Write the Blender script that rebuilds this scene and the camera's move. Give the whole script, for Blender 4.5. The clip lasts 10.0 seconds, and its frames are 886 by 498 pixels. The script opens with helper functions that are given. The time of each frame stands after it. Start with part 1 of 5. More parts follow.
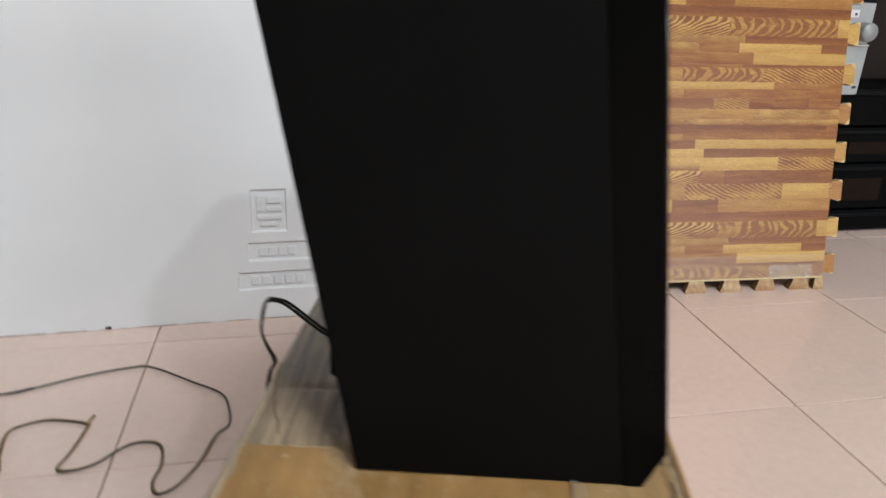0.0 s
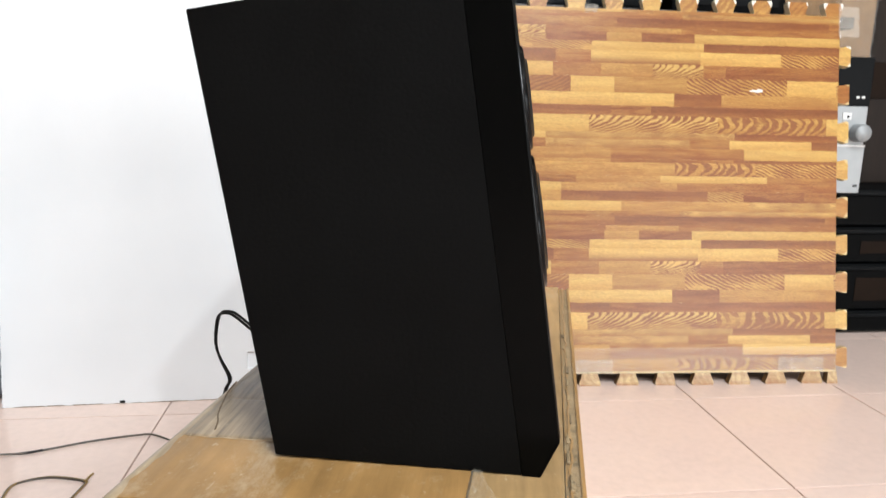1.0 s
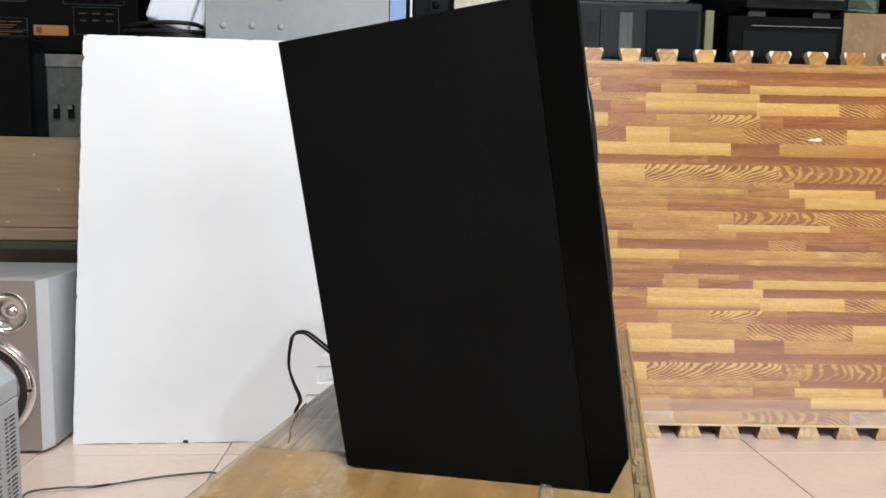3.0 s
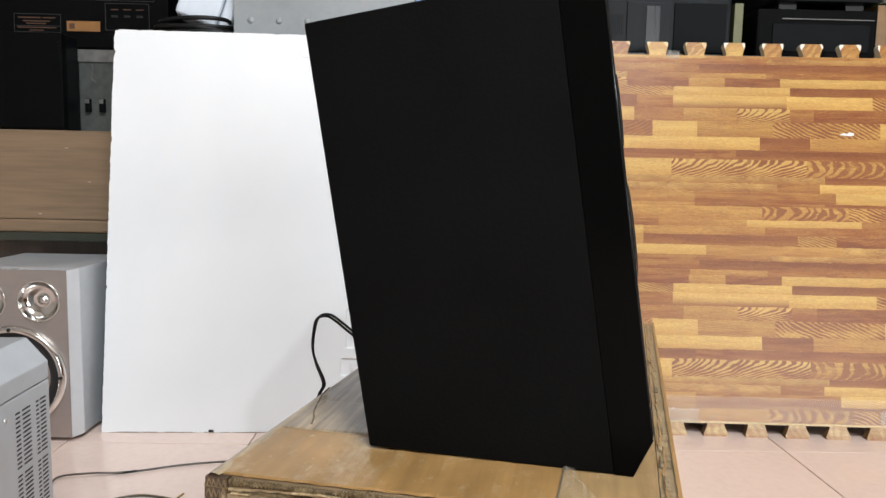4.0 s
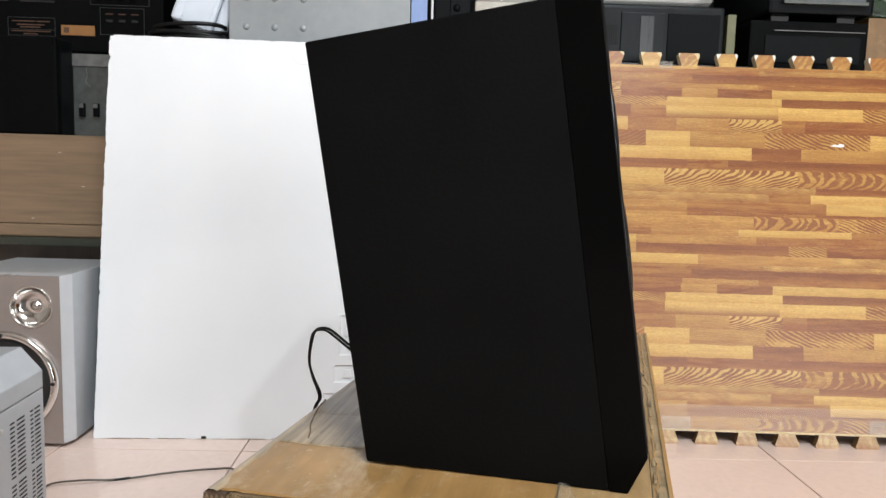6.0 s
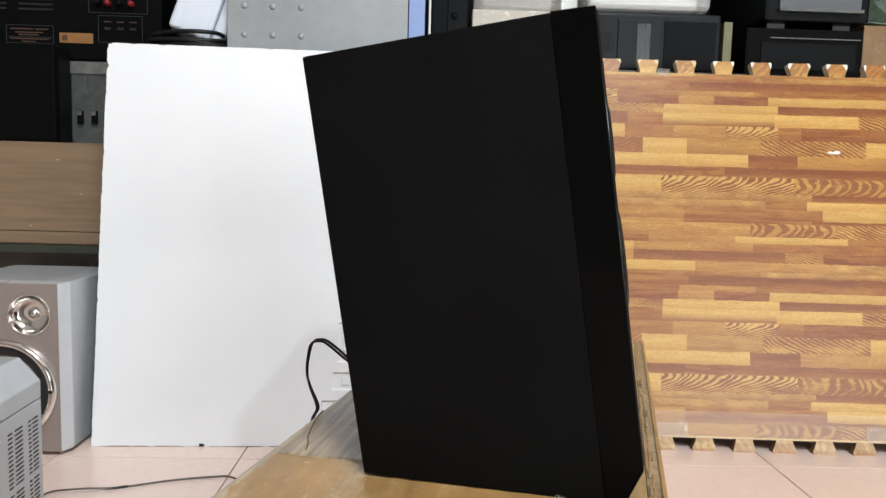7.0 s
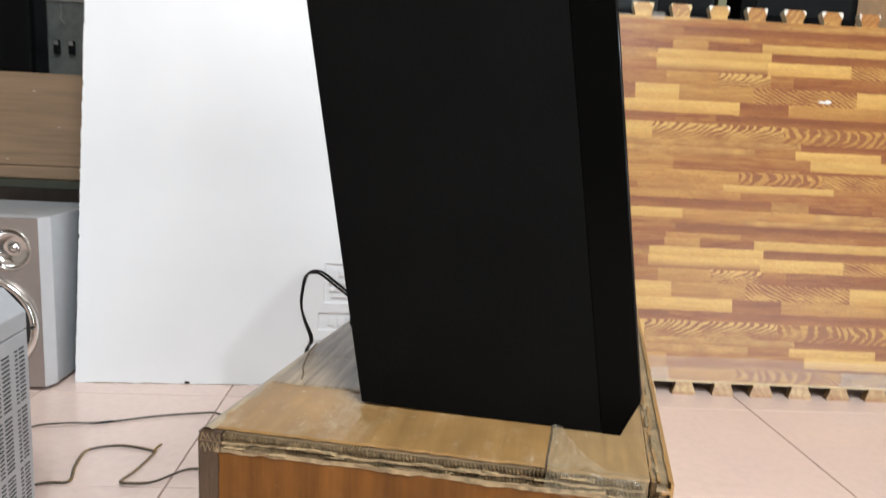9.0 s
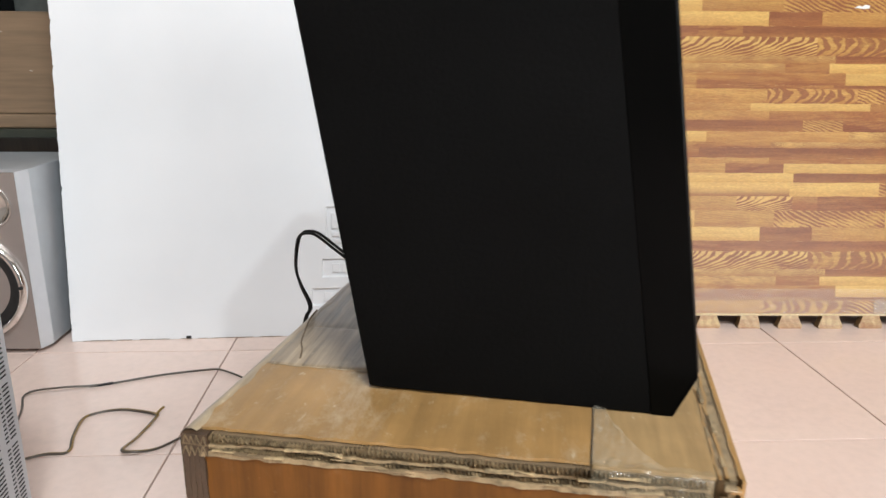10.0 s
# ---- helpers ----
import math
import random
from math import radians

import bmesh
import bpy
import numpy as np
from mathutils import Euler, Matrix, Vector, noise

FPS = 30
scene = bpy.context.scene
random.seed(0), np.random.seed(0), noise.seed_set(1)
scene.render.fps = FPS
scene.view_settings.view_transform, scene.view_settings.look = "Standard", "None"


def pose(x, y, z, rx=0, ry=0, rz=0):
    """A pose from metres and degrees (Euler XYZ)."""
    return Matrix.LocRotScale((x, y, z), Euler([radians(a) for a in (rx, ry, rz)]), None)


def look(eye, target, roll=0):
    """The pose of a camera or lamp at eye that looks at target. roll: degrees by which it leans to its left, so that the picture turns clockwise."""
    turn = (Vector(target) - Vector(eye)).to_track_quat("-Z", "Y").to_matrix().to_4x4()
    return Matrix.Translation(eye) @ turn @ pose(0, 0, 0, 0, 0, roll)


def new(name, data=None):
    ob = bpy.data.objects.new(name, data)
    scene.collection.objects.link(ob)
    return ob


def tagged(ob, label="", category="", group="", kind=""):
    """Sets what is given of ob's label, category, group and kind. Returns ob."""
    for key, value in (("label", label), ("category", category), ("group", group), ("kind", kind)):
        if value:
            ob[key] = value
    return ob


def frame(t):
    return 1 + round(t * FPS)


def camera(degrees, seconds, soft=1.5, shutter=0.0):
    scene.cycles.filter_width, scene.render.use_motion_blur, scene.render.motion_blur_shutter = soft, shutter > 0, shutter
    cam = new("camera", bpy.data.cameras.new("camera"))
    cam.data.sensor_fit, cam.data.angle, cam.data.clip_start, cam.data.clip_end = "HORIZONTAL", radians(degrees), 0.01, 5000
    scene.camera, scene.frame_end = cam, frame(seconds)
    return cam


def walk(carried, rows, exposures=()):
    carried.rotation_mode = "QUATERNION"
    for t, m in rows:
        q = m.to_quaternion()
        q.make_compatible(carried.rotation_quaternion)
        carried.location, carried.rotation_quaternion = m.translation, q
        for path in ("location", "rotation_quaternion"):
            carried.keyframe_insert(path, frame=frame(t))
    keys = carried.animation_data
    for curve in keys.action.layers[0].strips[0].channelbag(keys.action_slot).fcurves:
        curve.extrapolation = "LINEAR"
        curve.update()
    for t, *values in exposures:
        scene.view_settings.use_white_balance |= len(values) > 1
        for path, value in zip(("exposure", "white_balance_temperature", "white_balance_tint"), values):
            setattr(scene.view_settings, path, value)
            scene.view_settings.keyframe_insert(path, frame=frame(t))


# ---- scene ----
FOV = 64.5
cam = camera(FOV, 10.0, soft=1.5, shutter=0.6)


def gaze(x, y, z, yaw, pitch, roll):
    a, b = radians(yaw), radians(pitch)
    ahead = Vector((-math.sin(a) * math.cos(b), math.cos(a) * math.cos(b), math.sin(b)))
    return look((x, y, z), Vector((x, y, z)) + ahead, roll)


PATH = [
    (0.0, 0.1944, -0.8470, 0.4599, -11.97, -21.84, 2.22),
    (0.2, 0.2217, -0.861, 0.4565, -11.49, -22.04, 3.39),
    (0.5, 0.2491, -0.8945, 0.4541, -9.04, -15.25, -0.92),
    (1.0, 0.2591, -0.9205, 0.4116, -7.16, -11.3, 1.27),
    (1.5, 0.2644, -0.935, 0.413, -5.69, -8.11, 0.61),
    (2.0, 0.256, -0.9399, 0.3989, -4.73, -7.68, 0.73),
    (2.5, 0.2503, -0.9409, 0.3893, -4.05, -6.78, 0.92),
    (3.0, 0.2471, -0.9388, 0.3887, -2.94, -6.2, 1.0),
    (3.2, 0.2454, -0.9363, 0.3864, -2.31, -6.11, 1.04),
    (4.3, 0.2490, -0.9409, 0.3770, -0.88, -6.20, 1.19),
    (4.5, 0.2497, -0.9405, 0.38, -1.18, -6.63, 1.19),
    (5.0, 0.2445, -0.9399, 0.3862, -1.32, -6.37, 1.53),
    (5.5, 0.2436, -0.9416, 0.3847, -1.53, -6.15, 1.67),
    (7.0, 0.2444, -0.9441, 0.3922, -1.77, -5.69, 1.58),
    (7.5, 0.2444, -0.946, 0.3918, -1.99, -5.61, 1.95),
    (8.0, 0.2416, -0.946, 0.3968, -2.21, -6.1, 2.23),
    (8.5, 0.2366, -0.9452, 0.3989, -2.78, -6.93, 2.99),
    (9.0, 0.2333, -0.9389, 0.3798, -3.56, -9.7, 2.89),
    (9.5, 0.2416, -0.907, 0.3824, -3.49, -13.78, 0.6),
    (10.0, 0.2325, -0.8744, 0.3824, -3.27, -15.62, 0.52),
]
walk(cam, [(row[0], gaze(*row[1:])) for row in PATH],
     [(0.0, -0.36), (0.5, 0.20), (1.0, 0.28), (1.5, 0.12), (10.0, 0.08)])

# ---- light ----
scene.view_settings.exposure = 0.0
world = bpy.data.worlds.new("world")
world.use_nodes = True
world.node_tree.nodes["Background"].inputs["Color"].default_value = (0.75, 0.85, 1.0, 1)
world.node_tree.nodes["Background"].inputs["Strength"].default_value = 0.02
scene.world = world


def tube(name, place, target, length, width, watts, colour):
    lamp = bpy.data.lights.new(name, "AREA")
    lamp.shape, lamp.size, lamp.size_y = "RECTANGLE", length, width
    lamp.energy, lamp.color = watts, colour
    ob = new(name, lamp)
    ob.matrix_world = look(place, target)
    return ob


COOL = (0.86, 0.94, 1.0)
tube("ceiling_spot_glow", (1.17, -3.56, 2.545), (0.1, 0.0, 0.1), 0.09, 0.09, 26, COOL)
tube("ceiling_panel_glow", (0.90, -2.15, 2.58), (0.90, -2.15, 0.0), 1.2, 0.6, 90, COOL)
# added low fill from an unseen opening, for the mat's lower sheen
tube("low_fill_glow", (2.50, -4.28, 0.66), (2.50, 0.0, 0.66), 2.46, 1.24, 82, (0.92, 0.97, 1.0))

# ---- materials ----
def node(nt, kind, **put):
    n = nt.nodes.new(kind)
    for key, value in put.items():
        n.inputs[key].default_value = value
    return n


def ramp(nt, src, stops):
    n = nt.nodes.new("ShaderNodeValToRGB")
    e = n.color_ramp.elements
    while len(e) < len(stops):
        e.new(0.5)
    for el, (p, c) in zip(e, stops):
        el.position, el.color = p, (*c, 1)
    nt.links.new(src, n.inputs["Fac"])
    return n.outputs["Color"]


def shade(c, k):
    return tuple(min(1.0, v * k) for v in c)


def surface(name, base, rough=0.5, metal=0.0, grain=60.0, blotch=6.0, vary=0.12, bump=0.1, stretch=(1, 1, 1),
            spec=0.5, rough_vary=0.15, coat=0.0, per_object=0.0):
    """A worn real surface: colour varied by fine grain and broad blotches, uneven gloss, fine relief."""
    m = bpy.data.materials.new(name)
    m.use_nodes = True
    nt = m.node_tree
    b = nt.nodes["Principled BSDF"]
    co = nt.nodes.new("ShaderNodeTexCoord")
    mp = nt.nodes.new("ShaderNodeMapping")
    mp.inputs["Scale"].default_value = stretch
    nt.links.new(co.outputs["Object"], mp.inputs["Vector"])
    fine = node(nt, "ShaderNodeTexNoise", Scale=grain, Detail=5.0, Roughness=0.6)
    wide = node(nt, "ShaderNodeTexNoise", Scale=blotch, Detail=4.0, Roughness=0.55)
    nt.links.new(mp.outputs["Vector"], fine.inputs["Vector"])
    nt.links.new(mp.outputs["Vector"], wide.inputs["Vector"])
    mix = nt.nodes.new("ShaderNodeMath")
    mix.operation = "MULTIPLY_ADD"
    mix.inputs[1].default_value = 0.5
    nt.links.new(fine.outputs["Fac"], mix.inputs[0])
    half = nt.nodes.new("ShaderNodeMath")
    half.operation = "MULTIPLY"
    half.inputs[1].default_value = 0.5
    nt.links.new(wide.outputs["Fac"], half.inputs[0])
    nt.links.new(half.outputs[0], mix.inputs[2])
    col = ramp(nt, mix.outputs[0], [(0.30, shade(base, 1 - 1.6 * vary)), (0.5, base), (0.70, shade(base, 1 + 1.2 * vary))])
    if per_object:
        info = nt.nodes.new("ShaderNodeObjectInfo")
        hsv = nt.nodes.new("ShaderNodeHueSaturation")
        rng = nt.nodes.new("ShaderNodeMapRange")
        rng.inputs["To Min"].default_value, rng.inputs["To Max"].default_value = 1 - per_object, 1 + per_object
        nt.links.new(info.outputs["Random"], rng.inputs["Value"])
        nt.links.new(rng.outputs["Result"], hsv.inputs["Value"])
        nt.links.new(col, hsv.inputs["Color"])
        col = hsv.outputs["Color"]
    nt.links.new(col, b.inputs["Base Color"])
    rr = nt.nodes.new("ShaderNodeMapRange")
    rr.inputs["From Min"].default_value, rr.inputs["From Max"].default_value = 0.3, 0.7
    rr.inputs["To Min"].default_value, rr.inputs["To Max"].default_value = max(0.02, rough * (1 - rough_vary)), min(1, rough * (1 + rough_vary))
    nt.links.new(wide.outputs["Fac"], rr.inputs["Value"])
    nt.links.new(rr.outputs["Result"], b.inputs["Roughness"])
    b.inputs["Metallic"].default_value = metal
    b.inputs["Specular IOR Level"].default_value = spec
    b.inputs["Coat Weight"].default_value = coat
    b.inputs["Coat Roughness"].default_value = 0.08
    if bump:
        bp = nt.nodes.new("ShaderNodeBump")
        bp.inputs["Strength"].default_value, bp.inputs["Distance"].default_value = bump, 0.002
        nt.links.new(fine.outputs["Fac"], bp.inputs["Height"])
        nt.links.new(bp.outputs["Normal"], b.inputs["Normal"])
    return m


def clear(name, tint, rough=0.08, alpha=0.25):
    """Thin clear plastic film."""
    m = bpy.data.materials.new(name)
    m.use_nodes = True
    nt = m.node_tree
    b = nt.nodes["Principled BSDF"]
    b.inputs["Base Color"].default_value = (*tint, 1)
    b.inputs["Roughness"].default_value = rough
    b.inputs["Alpha"].default_value = alpha
    b.inputs["Specular IOR Level"].default_value = 0.6
    co = nt.nodes.new("ShaderNodeTexCoord")
    n = node(nt, "ShaderNodeTexNoise", Scale=45.0, Detail=3.0, Distortion=1.2)
    nt.links.new(co.outputs["Object"], n.inputs["Vector"])
    bp = nt.nodes.new("ShaderNodeBump")
    bp.inputs["Strength"].default_value, bp.inputs["Distance"].default_value = 0.5, 0.003
    nt.links.new(n.outputs["Fac"], bp.inputs["Height"])
    nt.links.new(bp.outputs["Normal"], b.inputs["Normal"])
    return m


def printed_wood():
    """Foam with a printed plank pattern: tones come with the mesh, grain and flame figure from noise."""
    m = bpy.data.materials.new("printed_foam")
    m.use_nodes = True
    nt = m.node_tree
    b = nt.nodes["Principled BSDF"]

    def calc(op, x, y=0.0, z=0.0):
        n = nt.nodes.new("ShaderNodeMath")
        n.operation = op
        for i, v in enumerate((x, y, z)):
            if isinstance(v, (int, float)):
                n.inputs[i].default_value = v
            else:
                nt.links.new(v, n.inputs[i])
        return n.outputs[0]

    def field(scale, **kw):
        mp = nt.nodes.new("ShaderNodeMapping")
        mp.inputs["Scale"].default_value = scale
        nt.links.new(own.outputs[0], mp.inputs["Vector"])
        n = node(nt, "ShaderNodeTexNoise", Scale=1.0, **kw)
        nt.links.new(mp.outputs["Vector"], n.inputs["Vector"])
        return n.outputs["Fac"]

    def blend(fac, x, y):
        n = nt.nodes.new("ShaderNodeMix")
        n.data_type = "RGBA"
        nt.links.new(fac, n.inputs["Factor"])
        for v, s in ((x, "A"), (y, "B")):
            if isinstance(v, tuple):
                n.inputs[s].default_value = (*v, 1)
            else:
                nt.links.new(v, n.inputs[s])
        return n.outputs["Result"]

    def step(v, lo, hi, to=1.0):
        n = nt.nodes.new("ShaderNodeMapRange")
        n.interpolation_type = "SMOOTHSTEP"
        n.inputs["From Min"].default_value, n.inputs["From Max"].default_value, n.inputs["To Max"].default_value = lo, hi, to
        nt.links.new(v, n.inputs["Value"])
        return n.outputs["Result"]

    tone = nt.nodes.new("ShaderNodeAttribute")
    tone.attribute_name = "tone"
    fig = nt.nodes.new("ShaderNodeAttribute")
    fig.attribute_name = "figure"
    part_of = nt.nodes.new("ShaderNodeSeparateColor")
    nt.links.new(fig.outputs["Color"], part_of.inputs[0])
    strength, phase, seed = part_of.outputs
    co = nt.nodes.new("ShaderNodeTexCoord")
    shift = nt.nodes.new("ShaderNodeCombineXYZ")
    nt.links.new(calc("MULTIPLY", seed, 9.0), shift.inputs["X"])
    nt.links.new(calc("MULTIPLY", seed, 5.0), shift.inputs["Y"])
    own = nt.nodes.new("ShaderNodeVectorMath")
    nt.links.new(co.outputs["Object"], own.inputs[0])
    nt.links.new(shift.outputs[0], own.inputs[1])
    streak = field((16.0, 1.0, 300.0), Detail=8.0, Roughness=0.78, Distortion=0.7)
    broad = field((9.0, 1.0, 75.0), Detail=4.0, Roughness=0.6, Distortion=0.8)
    speck = field((220.0, 1.0, 800.0), Detail=3.0, Roughness=0.75)
    # reddish streaks through every strip
    red = calc("MULTIPLY", step(calc("MULTIPLY_ADD", streak, 0.55, calc("MULTIPLY", broad, 0.45)), 0.44, 0.57), tone.outputs["Alpha"])
    deep = nt.nodes.new("ShaderNodeMix")
    deep.data_type, deep.blend_type = "RGBA", "MULTIPLY"
    deep.inputs["B"].default_value = (0.66, 0.48, 0.50, 1)
    nt.links.new(red, deep.inputs["Factor"])
    nt.links.new(tone.outputs["Color"], deep.inputs["A"])
    # flame figure: lines that each strip carries, made uneven by noise
    slow = calc("MULTIPLY", field((18.0, 1.0, 26.0), Detail=2.0), 22.0)
    quick = calc("MULTIPLY", field((70.0, 1.0, 150.0), Detail=3.0, Roughness=0.65), 3.4)
    wave = calc("SINE", calc("ADD", phase, calc("ADD", slow, quick)))
    uneven = calc("MULTIPLY_ADD", field((24.0, 1.0, 48.0), Detail=3.0), 5.0, calc("MULTIPLY_ADD", streak, 1.8, calc("MULTIPLY_ADD", speck, 0.9, -3.75)))
    line = step(calc("ADD", wave, uneven), -0.15, 0.45)
    figured = blend(line, (0.230, 0.082, 0.030), deep.outputs["Result"])
    where = calc("MULTIPLY", strength, step(field((16.0, 1.0, 40.0), Detail=2.0), 0.22, 0.42))
    col = blend(where, deep.outputs["Result"], figured)
    hsv = nt.nodes.new("ShaderNodeHueSaturation")
    nt.links.new(calc("MULTIPLY_ADD", speck, 1.0, 0.46), hsv.inputs["Value"])
    nt.links.new(col, hsv.inputs["Color"])
    nt.links.new(hsv.outputs["Color"], b.inputs["Base Color"])
    b.inputs["Roughness"].default_value = 0.29
    b.inputs["Specular IOR Level"].default_value = 0.30
    cell = node(nt, "ShaderNodeTexNoise", Scale=700.0, Detail=2.0)
    nt.links.new(co.outputs["Object"], cell.inputs["Vector"])
    bp = nt.nodes.new("ShaderNodeBump")
    bp.inputs["Strength"].default_value, bp.inputs["Distance"].default_value = 0.15, 0.001
    nt.links.new(cell.outputs["Fac"], bp.inputs["Height"])
    nt.links.new(bp.outputs["Normal"], b.inputs["Normal"])
    return m


def foam_beads():
    """Expanded polystyrene: faint cells and soft dents."""
    m = bpy.data.materials.new("polystyrene")
    m.use_nodes = True
    nt = m.node_tree
    b = nt.nodes["Principled BSDF"]
    co = nt.nodes.new("ShaderNodeTexCoord")
    vo = node(nt, "ShaderNodeTexVoronoi", Scale=260.0)
    nz = node(nt, "ShaderNodeTexNoise", Scale=5.0, Detail=5.0)
    nt.links.new(co.outputs["Object"], vo.inputs["Vector"])
    nt.links.new(co.outputs["Object"], nz.inputs["Vector"])
    nt.links.new(ramp(nt, nz.outputs["Fac"], [(0.3, (0.77, 0.78, 0.79)), (0.7, (0.83, 0.835, 0.84))]), b.inputs["Base Color"])
    b.inputs["Roughness"].default_value = 0.75
    b.inputs["Specular IOR Level"].default_value = 0.25
    bp = nt.nodes.new("ShaderNodeBump")
    bp.inputs["Strength"].default_value, bp.inputs["Distance"].default_value = 0.05, 0.0006
    nt.links.new(vo.outputs["Distance"], bp.inputs["Height"])
    bp2 = nt.nodes.new("ShaderNodeBump")
    bp2.inputs["Strength"].default_value, bp2.inputs["Distance"].default_value = 0.05, 0.003
    nt.links.new(nz.outputs["Fac"], bp2.inputs["Height"])
    nt.links.new(bp.outputs["Normal"], bp2.inputs["Normal"])
    nt.links.new(bp2.outputs["Normal"], b.inputs["Normal"])
    return m


def carton(name, tint, film=0.0, streak=1.0, scuff=0.0, spec=0.5, pitch=60.0, lean=0.0):
    """Kraft board: long vertical fluting stains, scuffs, glossy where tape lies on it."""
    m = bpy.data.materials.new(name)
    m.use_nodes = True
    nt = m.node_tree
    b = nt.nodes["Principled BSDF"]
    co = nt.nodes.new("ShaderNodeTexCoord")
    mp = nt.nodes.new("ShaderNodeMapping")
    mp.inputs["Scale"].default_value = (pitch, 5.0, 4.0)
    mp.inputs["Rotation"].default_value = (0, 0, lean)
    nt.links.new(co.outputs["Object"], mp.inputs["Vector"])
    st = node(nt, "ShaderNodeTexNoise", Scale=1.6, Detail=4.0, Roughness=0.6)
    nt.links.new(mp.outputs["Vector"], st.inputs["Vector"])
    nz = node(nt, "ShaderNodeTexNoise", Scale=16.0, Detail=5.0, Roughness=0.65)
    nt.links.new(co.outputs["Object"], nz.inputs["Vector"])
    base = ramp(nt, nz.outputs["Fac"], [(0.28, shade(tint, 0.76)), (0.5, tint), (0.75, shade(tint, 1.22))])
    hsv = nt.nodes.new("ShaderNodeHueSaturation")
    rng = nt.nodes.new("ShaderNodeMapRange")
    rng.inputs["From Min"].default_value, rng.inputs["From Max"].default_value = 0.3, 0.7
    rng.inputs["To Min"].default_value, rng.inputs["To Max"].default_value = 1 - 0.26 * streak, 1 + 0.16 * streak
    nt.links.new(st.outputs["Fac"], rng.inputs["Value"])
    nt.links.new(rng.outputs["Result"], hsv.inputs["Value"])
    nt.links.new(base, hsv.inputs["Color"])
    col = hsv.outputs["Color"]
    if scuff:  # pale rubbed patches and fine specks
        mp2 = nt.nodes.new("ShaderNodeMapping")
        mp2.inputs["Scale"].default_value = (1.0, 0.45, 1.0)
        nt.links.new(co.outputs["Object"], mp2.inputs["Vector"])
        rub = node(nt, "ShaderNodeTexNoise", Scale=38.0, Detail=9.0, Roughness=0.80, Distortion=0.15)
        nt.links.new(mp2.outputs["Vector"], rub.inputs["Vector"])
        pale = ramp(nt, rub.outputs["Fac"], [(0.54, (0, 0, 0)), (0.70, (scuff, scuff, scuff))])
        over = nt.nodes.new("ShaderNodeMix")
        over.data_type = "RGBA"
        over.inputs["B"].default_value = (0.52, 0.40, 0.25, 1)
        nt.links.new(pale, over.inputs["Factor"])
        nt.links.new(col, over.inputs["A"])
        dots = node(nt, "ShaderNodeTexNoise", Scale=150.0, Detail=4.0, Roughness=0.7)
        nt.links.new(mp2.outputs["Vector"], dots.inputs["Vector"])
        chips = ramp(nt, dots.outputs["Fac"], [(0.63, (0, 0, 0)), (0.70, (0.8 * scuff, 0.8 * scuff, 0.8 * scuff))])
        fleck = nt.nodes.new("ShaderNodeMix")
        fleck.data_type = "RGBA"
        fleck.inputs["B"].default_value = (0.60, 0.50, 0.36, 1)
        nt.links.new(chips, fleck.inputs["Factor"])
        nt.links.new(over.outputs["Result"], fleck.inputs["A"])
        col = fleck.outputs["Result"]
    nt.links.new(col, b.inputs["Base Color"])
    b.inputs["Roughness"].default_value = 0.5 if not film else 0.35
    b.inputs["Specular IOR Level"].default_value = spec
    b.inputs["Coat Weight"].default_value = film
    b.inputs["Coat Roughness"].default_value = 0.20
    bp = nt.nodes.new("ShaderNodeBump")
    bp.inputs["Strength"].default_value, bp.inputs["Distance"].default_value = 0.25, 0.002
    nt.links.new(st.outputs["Fac"], bp.inputs["Height"])
    nt.links.new(bp.outputs["Normal"], b.inputs["Normal"])
    if film:
        bp2 = nt.nodes.new("ShaderNodeBump")
        bp2.inputs["Strength"].default_value, bp2.inputs["Distance"].default_value = 0.35, 0.003
        nt.links.new(st.outputs["Fac"], bp2.inputs["Height"])
        nt.links.new(bp2.outputs["Normal"], b.inputs["Coat Normal"])
    return m


